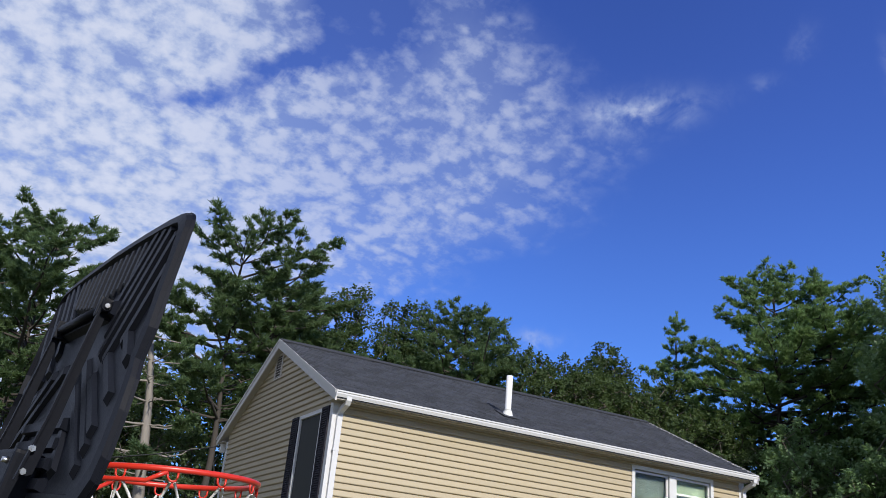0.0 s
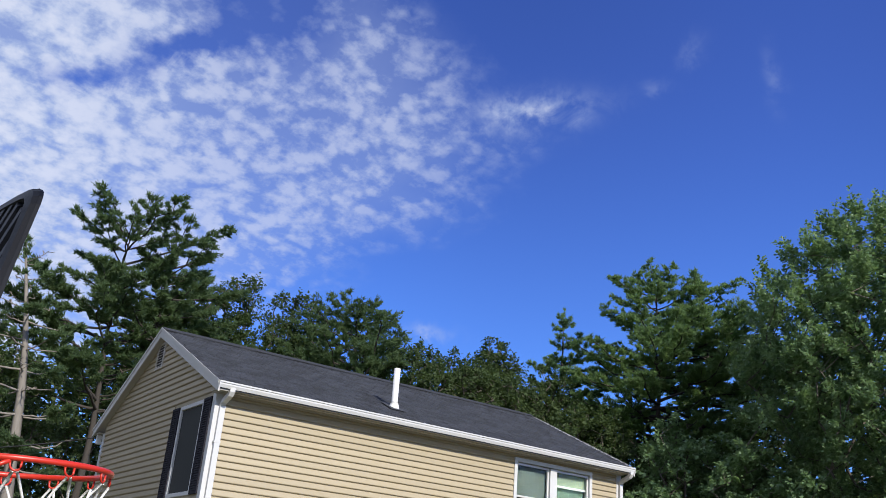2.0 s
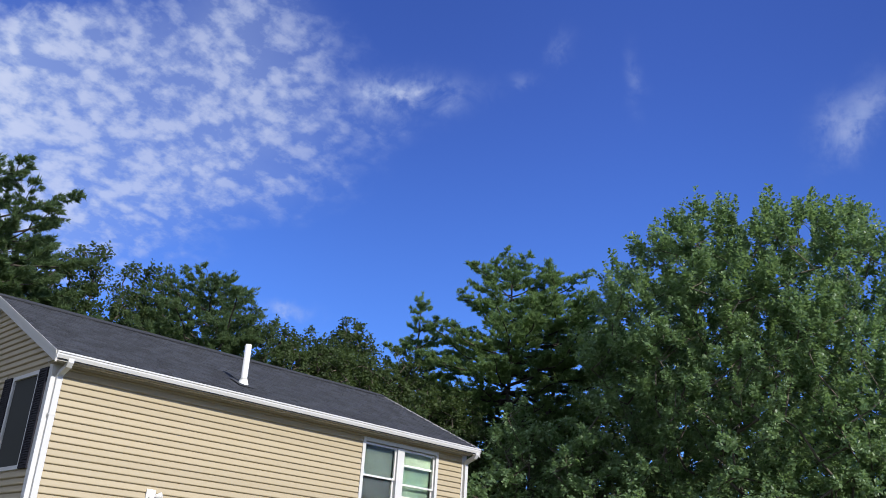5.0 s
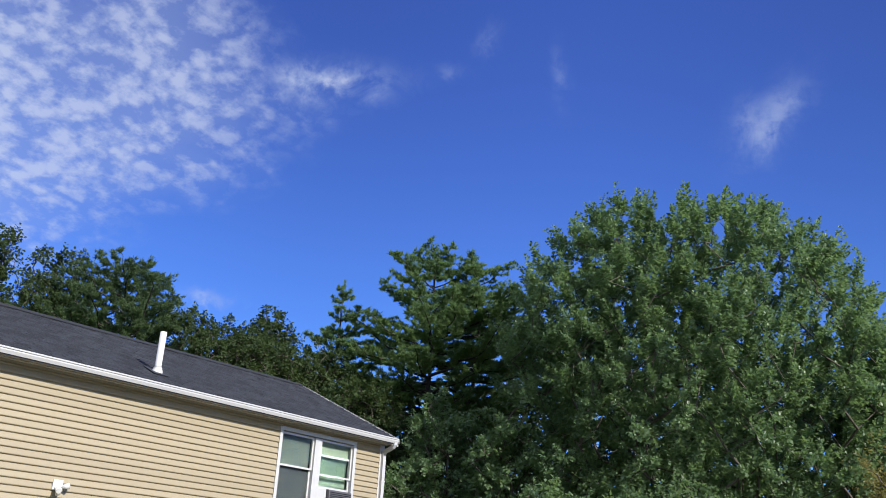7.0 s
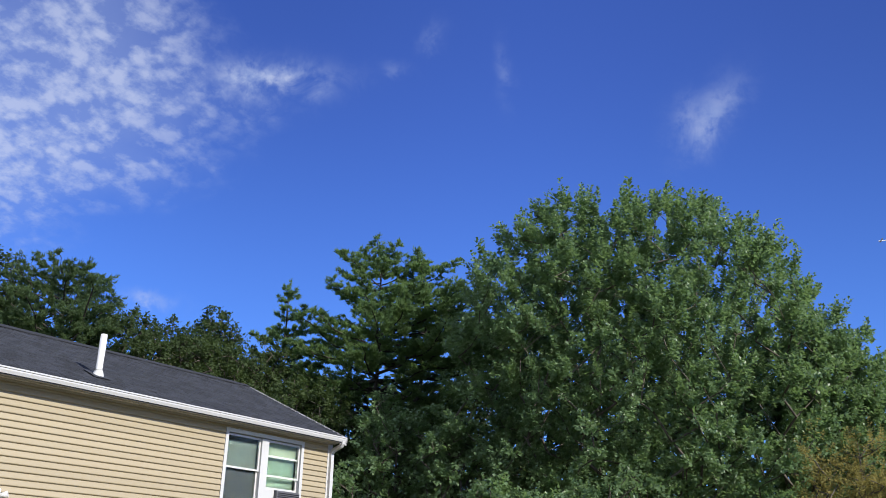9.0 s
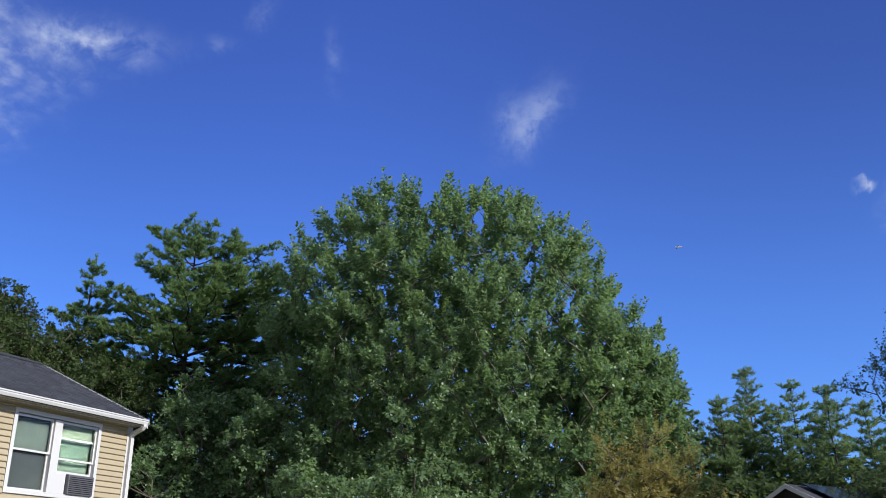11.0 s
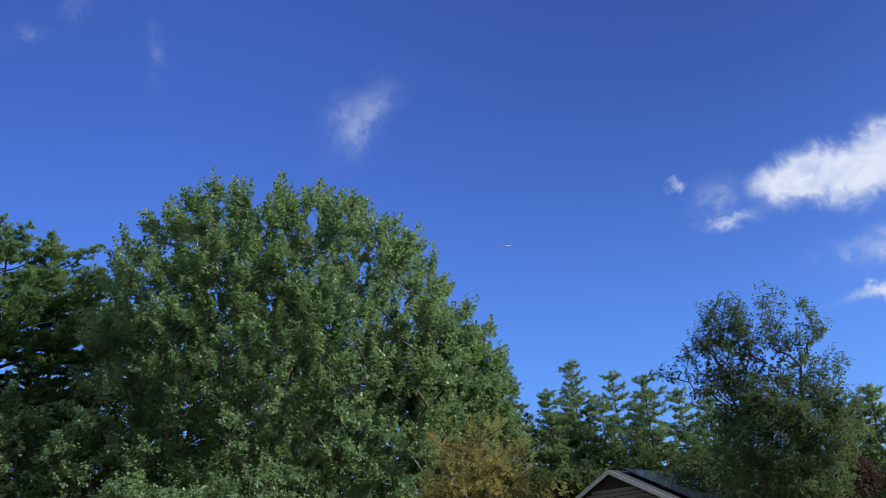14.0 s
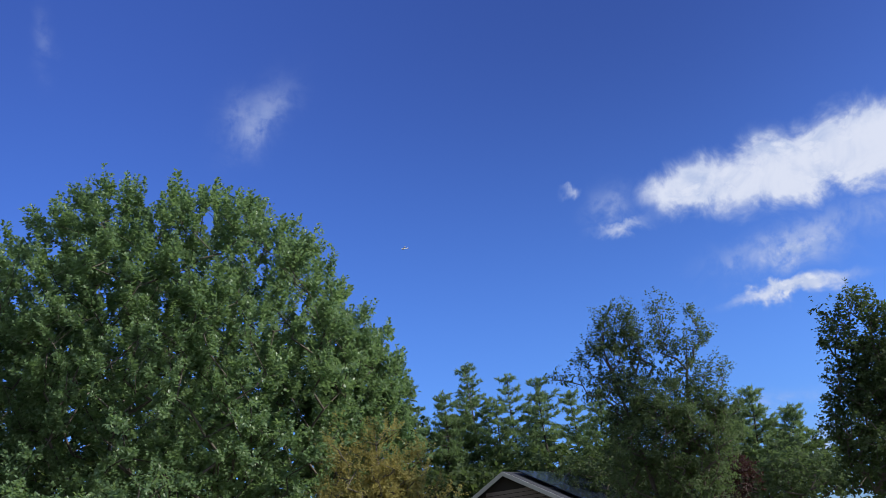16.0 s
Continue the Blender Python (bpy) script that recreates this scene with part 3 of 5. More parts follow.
for i in range(9):
    z = EYE + 1.50 + i * 0.033
    bm = box((MX1 + 0.27, Y0 - 0.077, z), (WIN[1] - 0.10, Y0 - 0.069, z + 0.012))
    bmesh.ops.transform(bm, matrix=acl, verts=bm.verts)
    mesh_part("louvre", bm, M_BLACK, cas)

gw = mesh_part("window", frame_bm("x", X0 - 0.03, GWIN[0], GWIN[1], GWIN[2], GWIN[3], 0.06, 0.15), M_WHITE, house, "white double-hung gable window")
mid = (GWIN[2] + GWIN[3]) / 2
for z0, z1, d in ((mid - 0.02, GWIN[3] - 0.062, 0.015), (GWIN[2] + 0.062, mid + 0.02, 0.05)):
    sash = mesh_part("sash", frame_bm("x", X0 + d, GWIN[0] + 0.061, GWIN[1] - 0.061, z0, z1, 0.03, 0.03, 0.003), M_WHITE, gw)
    pane_part((X0 + d + 0.012, GWIN[0] + 0.092, z0 + 0.031), (X0 + d + 0.016, GWIN[1] - 0.092, z1 - 0.031), sash)
mesh_part("insect_screen", box((X0 + 0.002, GWIN[0] + 0.063, GWIN[2] + 0.063), (X0 + 0.004, GWIN[1] - 0.063, GWIN[3] - 0.063)), M_SCREEN, gw)
# no real blind: a dark sheet painted as the unlit room behind the glass
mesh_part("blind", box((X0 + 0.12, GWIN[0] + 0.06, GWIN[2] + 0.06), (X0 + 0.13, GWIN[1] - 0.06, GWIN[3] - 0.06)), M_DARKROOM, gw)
for y0, y1 in ((13.03, 13.332), (14.368, 14.67)):
    sh = mesh_part("shutter", frame_bm("x", X0 - 0.045, y0, y1, GWIN[2], GWIN[3], 0.045, 0.03, 0.004), M_SHUTTER, house, "navy-black louvred shutter")
    mesh_part("backing", box((X0 - 0.024, y0 + 0.04, GWIN[2] + 0.04), (X0 - 0.016, y1 - 0.04, GWIN[3] - 0.04)), M_SHUTTER, sh)
    z = GWIN[2] + 0.05
    lo_me = None
    while z < GWIN[3] - 0.075:
        if lo_me is None:
            bm = box((-0.012, y0 + 0.046, 0), (0.0, y1 - 0.046, 0.03))
            for v in bm.verts:
                v.co.x -= 0.012 * (v.co.z < 0.01)
            lv = mesh_part("louvre", bm, M_SHUTTER, sh)
            lo_me = lv.data
        else:
            lv = new("louvre", lo_me)
            lv.parent = sh
        lv.location = (X0 - 0.024, 0, z)
        z += 0.036
    mesh_part("rail", box((X0 - 0.044, y0 + 0.045, mid - 0.03), (X0 - 0.018, y1 - 0.045, mid + 0.03), 0.004), M_SHUTTER, sh)

# gable louvre vent
VY0, VY1, VZ0, VZ1 = 15.76, 16.13, EYE + 3.72, EYE + 4.20
vent = mesh_part("gable_vent", frame_bm("x", X0 - 0.035, VY0, VY1, VZ0, VZ1, 0.035, 0.03, 0.004), M_SOFFIT, house, "cream louvred gable vent")
# black sheet stands in for the shade in the gaps between the slats
mesh_part("backing", box((X0 - 0.014, VY0 + 0.02, VZ0 + 0.02), (X0 - 0.006, VY1 - 0.02, VZ1 - 0.02)), M_BLACK, vent)
for i in range(8):
    z = VZ0 + 0.045 + i * 0.05
    bm = box((X0 - 0.034, VY0 + 0.036, z), (X0 - 0.028, VY1 - 0.036, z + 0.018))
    for v in bm.verts:
        v.co.x += 0.008 * (v.co.z > z + 0.01)
    mesh_part("slat", bm, M_SOFFIT, vent)

# floodlight on the front wall
fx, fz = 6.80, EYE + 1.24
lamp = thing("floodlight", (fx, Y0 - 0.012, fz), "white twin-head floodlight on cream siding", "wall light")
bm = box((-0.075, -0.035, -0.06), (0.075, 0.0, 0.09), 0.01)
mesh_part("mount_box", bm, M_PVC, lamp)
for s, tip in ((-1, (-0.03, -0.16, -0.08)), (1, (0.16, -0.14, 0.02))):
    bm = bmesh.new()
    a = Vector((s * 0.03, -0.03, -0.02))
    d = (Vector(tip) - a).normalized()
    tube(bm, [a, a + d * 0.03, a + d * 0.05, a + d * 0.14, a + d * 0.145], [0.014, 0.014, 0.03, 0.05, 0.04], 12)
    mesh_part("lamp_head", bm, M_PVC, lamp)
bm = bmesh.new()
tube(bm, [(0, -0.03, -0.06), (0, -0.07, -0.10), (0, -0.08, -0.13)], [0.02, 0.035, 0.03], 12)
mesh_part("light_sensor", bm, M_PVC, lamp)

# plumbing vent through the roof
px, py = 8.35, 13.31
pipe = thing("vent_pipe", (px, py, roof_z(py)), "white plastic plumbing vent pipe through dark roof", "vent pipe")
bm = bmesh.new()
tube(bm, [(0, 0, -0.15), (0, 0, 0.70), (0, 0, 0.70), (0, 0, 0.62)], [0.056, 0.056, 0.049, 0.049], 20, cap=False)
mesh_part("pipe", bm, M_PVC, pipe)
bm = bmesh.new()
tube(bm, [(0, 0, -0.03), (0, 0, 0.05), (0, 0, 0.1)], [0.1, 0.08, 0.06], 20)
mesh_part("collar", bm, M_LEAD, pipe)
bm = box((-0.16, -0.17, 0.0), (0.16, 0.2, 0.008))
for v in bm.verts:
    v.co.z += v.co.y * SLOPE + 0.012
mesh_part("flashing", bm, M_SHINGLE, pipe)

# service cable from the rear corner
mast = thing("service_bracket", (X0 - 0.03, Y1 + 0.25, EAVE_Z - 0.2), "grey cable clamp at the eave corner", "bracket")
bm = box((-0.05, -0.04, -0.09), (0.05, 0.04, 0.09), 0.01)
mesh_part("clamp", bm, M_PVC, mast)
bm = bmesh.new()
tube(bm, [(0, 0, 0), (-0.1, 0.1, -0.3), (0.02, 0.0, -0.9), (0.03, -0.1, -3.8)], 0.012, 6)
mesh_part("cable", bm, M_CABLE, mast)
wire = thing("overhead_cable", (X0 - 0.05, Y1 + 0.25, EAVE_Z - 0.15), "thin black overhead cable to the trees", "cable")
bm = bmesh.new()
tube(bm, [(-12 * k / 20, 9 * k / 20, 1.2 * k / 20 - 1.1 * (1 - (2 * k / 20 - 1) ** 2)) for k in range(21)], 0.011, 6)
mesh_part("strand", bm, M_CABLE, wire)


# siding courses, each a board of its own
def siding(axis, at, a0, a1, z, mat, parent, cache, end_cut=None):
    key = (axis, round(a0, 4), round(a1, 4))
    if end_cut is None and key in cache:
        ob = new("siding_board", cache[key])
        ob.parent = parent
    else:
        prof = [(0, 0.002), (-0.02, 0.012), (-0.0235, 0.02), (-0.0235, 0.027), (-0.005, ROW - 0.008), (0, ROW - 0.008)]
        bm = prism(prof, "x", a0, a1) if axis == "y" else prism(prof, "y", a0, a1)
        if end_cut:
            for v in bm.verts:
                if v.co.z > 0.05:
                    v.co.y = min(max(v.co.y, end_cut[0]), end_cut[1])
        ob = mesh_part("siding_board", bm, mat, parent)
        if end_cut is None:
            cache[key] = ob.data
    ob.location = (0, at - 0.002, z) if axis == "y" else (at - 0.002, 0, z)
    return ob


cache = {}
z = ROW_Z + 2 * ROW
while z > 0.3:
    ztop = z + ROW
    if z < WIN[3] - 0.02 and ztop > WIN[2] + 0.01:
        siding("y", Y0, X0 + 0.152, WIN[0] - 0.003, z, M_SIDING, wall_front, cache)
        siding("y", Y0, WIN[1] + 0.003, X1 - 0.097, z, M_SIDING, wall_front, cache)
    else:
        siding("y", Y0, X0 + 0.152, X1 - 0.097, z, M_SIDING, wall_front, cache)
    z -= ROW
cache = {}
z = ROW_Z + ROW * 16
while z > 0.3:
    half = (RIDGE_Z - 0.125 - z) / SLOPE
    half_top = (RIDGE_Z - 0.125 - z - ROW) / SLOPE
    if half > 0.06:
        ya, yb = max(RIDGE_Y - half, Y0 + 0.097), min(RIDGE_Y + half, Y1 - 0.097)
        cut = None if half_top > RIDGE_Y - Y0 else (RIDGE_Y - max(half_top, 0.01), RIDGE_Y + max(half_top, 0.01))
        holes = []
        if z < GWIN[3] and z + ROW > GWIN[2] + 0.01:
            holes.append((13.02, 14.68))
        if z < VZ1 and z + ROW > VZ0:
            holes.append((VY0 - 0.004, VY1 + 0.004))
        spans, start = [], ya
        for h0, h1 in holes:
            if h0 - start > 0.03:
                spans.append((start, h0))
            start = h1
        if yb - start > 0.03:
            spans.append((start, yb))
        for s0, s1 in spans:
            siding("x", X0, s0, s1, z, M_SIDING, wall_gable, cache, cut)
    z -= ROW

# ---- basketball hoop ----
# board frame: across, up the board, out of its front; origin at the upper near corner
BB, BU, BM = Vector((-0.1043, 0.9921, 0.0698)), Vector((0.1456, -0.0542, 0.9879)), Vector((0.9838, 0.1132, -0.1388))
BO = Vector((0.327, 1.828, EYE + 0.744))
BS = 1.0
board_m = Matrix((( *(BB * BS), 0), (*(BU * BS), 0), (*(BM * BS), 0), (0, 0, 0, 1))).transposed()
board_m = Matrix.Translation(BO) @ board_m
RIM = Vector((0.52, 2.473, EYE + 0.265))
POLE = BO + BB * 0.62 - BM * 0.62
hoop = thing("basketball_hoop", (POLE.x, POLE.y, 0), "black plastic backboard hoop with orange rim on a pole", "basketball hoop")
hoop_inv = hoop.matrix_world.inverted()


def hoop_part(name, bm, mat, parent=None, label="", m=None):
    bmesh.ops.transform(bm, matrix=hoop_inv @ m if m is not None else hoop_inv, verts=bm.verts)
    bmesh.ops.recalc_face_normals(bm, faces=bm.faces)
    return mesh_part(name, bm, mat, parent or hoop, label)


def inset(outline, d):
    cx, cy = sum(p for p, q in outline) / len(outline), sum(q for p, q in outline) / len(outline)
    return [(cx + (p - cx) * (1 - d / max(abs(p - cx), 0.3)), cy + (q - cy) * (1 - d / max(abs(q - cy), 0.3))) for p, q in outline]


BW, BH = 1.06, 0.64
edge_line = [(-0.018, -0.009), (-0.034, -0.018), (-0.046, -0.032), (-0.053, -0.052), (-0.06, -0.11), (-0.068, -0.2), (-0.082, -0.28), (-0.074, -0.345), (-0.094, -0.385), (-0.105, -0.45), (-0.108, -0.54), (-0.098, -0.585), (-0.06, -0.62), (0.0, -BH)]
outer = [(0.01, -0.004), (0.1, 0.004), (0.3, 0.012), (BW / 2, 0.016), (BW - 0.3, 0.012), (BW - 0.1, 0.004), (BW - 0.01, -0.004)]
outer += [(BW - p, q) for p, q in edge_line] + [(BW / 2, -BH - 0.004)] + edge_line[::-1]
# front skin
hoop_part("backboard", prism(outer, "z", -0.004, 0.004), M_BLACK, label="black moulded plastic backboard", m=board_m)
# raised rim round the back
bm = bmesh.new()
inner = inset(outer, 0.034)
loops = [[bm.verts.new((p, q, zz)) for p, q in ln] for ln, zz in ((outer, -0.002), (inset(outer, 0.006), -0.014), (inset(inner, -0.006), -0.018), (inner, -0.003))]
n = len(outer)
for l0, l1 in zip(loops, loops[1:]):
    for k in range(n):
        bm.faces.new((l0[k], l0[(k + 1) % n], l1[(k + 1) % n], l1[k]))
hoop_part("edge_rim", bm, M_BLACK, m=board_m)


def rib(p, q, wide=0.024, deep=0.015):
    """A moulded stiffening rib on the back of the board, tapered to its crest."""
    a, b = Vector((*p, 0)), Vector((*q, 0))
    d = (b - a).normalized()
    s = Vector((-d.y, d.x, 0))
    bm = bmesh.new()
    vs = []
    for e, k_end in ((a, 1), (b, -1)):
        vs.append([bm.verts.new(e + s * k * wide * w + d * k_end * (deep * 0.8 if zz < -0.004 else 0) + Vector((0, 0, zz))) for k, w, zz in ((-1, 0.95, -0.003), (-1, 0.62, -deep), (1, 0.62, -deep), (1, 0.95, -0.003))])
    for k in range(4):
        bm.faces.new((vs[0][k], vs[0][(k + 1) % 4], vs[1][(k + 1) % 4], vs[1][k]))
    bm.faces.new(vs[0])
    bm.faces.new(vs[1])
    hoop_part("rib", bm, M_BLACK, m=board_m)


mid_b = BW / 2
# short upright ribs along the top, slanting ribs beside them, a chevron of ribs below, level bars between
for s in (-1, 1):
    for k in range(6):
        rib((mid_b + s * (0.03 + 0.052 * k), -0.015), (mid_b + s * (0.03 + 0.048 * k), -0.155 + 0.006 * k), 0.016)
    for k, (p, q) in enumerate((((0.38, 0.0), (0.21, -0.2)), ((0.43, -0.012), (0.235, -0.26)), ((0.48, -0.024), (0.26, -0.31)), ((0.535, -0.05), (0.32, -0.33)), ((0.56, -0.13), (0.42, -0.3)))):
        rib((mid_b + s * p[0], p[1]), (mid_b + s * q[0], q[1]), 0.018)
    for p, q in (((0.04, -0.305), (0.465, -0.567)), ((0.16, -0.31), (0.475, -0.525)), ((0.27, -0.352), (0.475, -0.488)), ((0.34, -0.31), (0.5, -0.42)), ((0.44, -0.268), (0.53, -0.345))):
        rib((mid_b + s * p[0], p[1]), (mid_b + s * q[0], q[1]), 0.018)
    rib((mid_b + s * 0.2, -0.46), (mid_b + s * 0.26, -0.575), 0.022)
for z in (-0.46, -0.505, -0.55, -0.595):
    rib((mid_b - 0.24, z), (mid_b + 0.24, z), 0.018, 0.022)
rib((mid_b - 0.28, -0.19), (mid_b + 0.28, -0.19), 0.024, 0.024)

# cross axle and the two arms to the pole head
bm = bmesh.new()
tube(bm, [(mid_b - 0.25, -0.19, -0.034), (mid_b + 0.25, -0.19, -0.034)], 0.011, 12)
hoop_part("axle", bm, M_STEELBLK, m=board_m)
for s in (-1, 1):
    bm = box((mid_b + s * 0.215 - 0.01, -0.215, -0.048), (mid_b + s * 0.215 + 0.01, -0.165, -0.004), 0.005)
    hoop_part("axle_bracket", bm, M_BLACK, m=board_m)
    bm = bmesh.new()
    tube(bm, [(mid_b + s * 0.25, -0.19, -0.034), (mid_b + s * 0.257, -0.19, -0.034)], 0.006, 6)
    hoop_part("bolt", bm, M_BOLT, m=board_m)
    x = mid_b + s * 0.225
    bm = prism([(-0.17, -0.042), (-0.2, -0.024), (-0.46, -0.03), (-0.58, -0.038), (-0.6, -0.07), (-0.45, -0.056)], "x", x - 0.003, x + 0.003)
    fl = prism([(-0.17, -0.043), (-0.45, -0.057), (-0.6, -0.071), (-0.6, -0.066), (-0.45, -0.052), (-0.17, -0.038)], "x", x - 0.003 if s > 0 else x - 0.014, x + 0.014 if s > 0 else x + 0.003)
    arm = hoop_part("support_arm", bm, M_STEELBLK, m=board_m)
    hoop_part("flange", fl, M_STEELBLK, parent=arm, m=board_m)
    for dz, dd in ((-0.53, -0.0), (-0.58, -0.0)):
        bm = bmesh.new()
        tube(bm, [(x - s * 0.0, dz, dd - 0.06), (x + s * 0.014, dz, dd - 0.06)], 0.0075, 6)
        hoop_part("bolt", bm, M_BOLT, m=board_m)
bm = box((mid_b - 0.14, -0.70, -0.075), (mid_b + 0.14, -0.53, -0.006), 0.01)
hoop_part("rear_bracket", bm, M_STEELBLK, m=board_m)
for dx2, dy2 in ((-0.1, -0.56), (0.1, -0.56), (-0.1, -0.64), (0.1, -0.64)):
    bm = bmesh.new()
    tube(bm, [(mid_b + dx2, dy2, -0.073), (mid_b + dx2, dy2, -0.088)], [0.0085, 0.0065], 6)
    hoop_part("bolt", bm, M_BOLT, m=board_m)
top = board_m @ Vector((mid_b, -0.8, -0.2))
bm = bmesh.new()
tube(bm, [(top.x, top.y, 0.08), (top.x, top.y, top.z + 0.05)], 0.045, 16)
hoop_part("pole", bm, M_STEELBLK)
bm = bmesh.new()
tube(bm, [(top.x, top.y, 0.0), (top.x, top.y, 0.03), (top.x, top.y, 0.1), (top.x, top.y, 0.13)], [0.45, 0.46, 0.36, 0.1], 24)
hoop_part("base", bm, M_BLACK)
bm = bmesh.new()
tube(bm, [board_m @ Vector((mid_b, -0.68, -0.06)), top + Vector((0, 0, -0.1))], 0.03, 10)
hoop_part("lower_arm", bm, M_STEELBLK)

# rim: ring, lower brace, hooks and net
tilt = Matrix.Translation(RIM) @ Vector((0, 0, 1)).rotation_difference(Vector((-0.036, -0.009, 1)).normalized()).to_matrix().to_4x4()
R_RIM = 0.2365
to_board = math.atan2(-BM.y, -BM.x)


def ring_pts(r, z, a0, a1, n):
    return [(r * math.cos(a0 + (a1 - a0) * k / n), r * math.sin(a0 + (a1 - a0) * k / n), z) for k in range(n + 1)]


bm = bmesh.new()
tube(bm, ring_pts(R_RIM, 0, to_board, to_board + 2 * math.pi, 72), 0.0075, 12)
rim = hoop_part("rim", bm, M_ORANGE, label="orange-red painted steel rim", m=tilt)
for s in (-1, 1):
    # brace: leaves the bracket below, rises to meet the ring at its flank
    pts = [(0.245 * math.cos(to_board + s * 0.25), 0.245 * math.sin(to_board + s * 0.25), -0.03)]
    for k in range(9):
        a = to_board + s * (0.45 + 0.10 * k)
        pts.append((R_RIM * math.cos(a), R_RIM * math.sin(a), -0.03 + 0.012 * max(0, k - 6)))
    bm = bmesh.new()
    tube(bm, pts, 0.0058, 10)
    hoop_part("brace", bm, M_ORANGE, parent=rim, m=tilt)
bm = box((-0.06, -0.012, -0.06), (0.06, 0.0, 0.03), 0.004)
hoop_part("mount_plate", bm, M_ORANGE, parent=rim, m=tilt @ pose(0.255 * math.cos(to_board), 0.255 * math.sin(to_board), 0, 0, 0, math.degrees(to_board) + 90))
HOOKS = 12
feet = []
for k in range(HOOKS):
    a = to_board + (k + 0.5) * 2 * math.pi / HOOKS
    c, s = math.cos(a), math.sin(a)
    t2 = Vector((-s, c, 0))
    base = Vector((c, s, 0)) * R_RIM
    pts = []
    for j in range(9):
        f = j / 8
        pts.append(base + t2 * (0.012 * math.sin(math.pi * (f - 0.5)) * (1.2 - 0.3 * f)) + Vector((0, 0, -0.007 - 0.021 * math.sin(math.pi * f) ** 0.6)))
    bm = bmesh.new()
    tube(bm, pts, 0.0028, 6)
    hoop_part("net_hook", bm, M_ORANGE, parent=rim, m=tilt)
    feet.append(base + Vector((0, 0, -0.03)))
net = thing("net", tuple(RIM), "white cord basketball net hanging from the rim", "net")
for k in range(HOOKS):
    for s in (-1, 1):
        a0 = to_board + (k + 0.5) * 2 * math.pi / HOOKS
        pts = []
        for j in range(13):
            f = j / 12
            a = a0 + s * 2 * math.pi / HOOKS * 0.5 * (f * 3.0 if j else 0)
            r = R_RIM * (1 - 0.42 * f ** 0.8) - 0.006 * math.sin(f * 9)
            pts.append((r * math.cos(a + 0.02 * s), r * math.sin(a + 0.02 * s), -0.030 - 0.38 * f))
        bm = bmesh.new()
        tube(bm, pts, 0.0036, 6)
        bmesh.ops.transform(bm, matrix=Matrix.Translation(-RIM) @ tilt, verts=bm.verts)
        mesh_part("cord", bm, M_NET, net)


# ---- trees ----
def np_mesh(name, v, f, mat, smooth=False):
    """A mesh from arrays of points and equal-sided faces."""
    me = bpy.data.meshes.new(name)
    k = f.shape[1]
    me.vertices.add(len(v))
    me.vertices.foreach_set("co", v.astype(np.float32).ravel())
    me.loops.add(f.size)
    me.loops.foreach_set("vertex_index", f.astype(np.int32).ravel())
    me.polygons.add(len(f))
    me.polygons.foreach_set("loop_start", np.arange(0, f.size, k, dtype=np.int32))
    me.polygons.foreach_set("loop_total", np.full(len(f), k, dtype=np.int32))
    if smooth:
        me.polygons.foreach_set("use_smooth", np.ones(len(f), dtype=bool))
    me.update(calc_edges=True)
    me.materials.append(mat)
    return me


def unit(v):
    return v / (np.linalg.norm(v, axis=-1, keepdims=True) + 1e-9)


def place(az, dist):
    return dist * math.sin(radians(az)), dist * math.cos(radians(az))


def leaf_mesh(name, at, way, normal, length, width, mat):
    """One mesh of many leaves, each a rhomb folded along its midrib."""
    side = unit(np.cross(way, normal))
    lift = np.cross(side, way) * width * 0.4
    v = np.stack([at, at + way * length * 0.45 + side * width + lift, at + way * length, at + way * length * 0.45 - side * width + lift], 1).reshape(-1, 3)
    k = np.arange(len(at))[:, None] * 4
    return np_mesh(name, v, np.concatenate([k + [0, 1, 2], k + [0, 2, 3]], 1).reshape(-1, 3), mat)


def needle_mesh(name, at, way, normal, length, width, mat):
    """One mesh of many thin needle blades."""
    side = unit(np.cross(way, normal)) * width
    v = np.stack([at - side, at + side, at + way * length], 1).reshape(-1, 3)
    return np_mesh(name, v, np.arange(len(v)).reshape(-1, 3), mat)


def limb_mesh(name, a, b, ra, rb, mat, sides=5):
    """Tapered limbs from points a to points b."""
    d = unit(b - a)
    u = unit(np.cross(d, np.array([0.31, 0.17, 0.93])))
    w = np.cross(d, u)
    ang = np.arange(sides) * 2 * math.pi / sides
    ring = np.cos(ang)[None, :, None] * u[:, None] + np.sin(ang)[None, :, None] * w[:, None]
    v = np.concatenate([a[:, None] + ring * ra[:, None, None], b[:, None] + ring * rb[:, None, None]], 1).reshape(-1, 3)
    k = np.arange(sides)
    quad = np.stack([k, (k + 1) % sides, (k + 1) % sides + sides, k + sides], 1)
    f = (np.arange(len(a))[:, None, None] * 2 * sides + quad[None]).reshape(-1, 4)
    return np_mesh(name, v, f, mat, True)


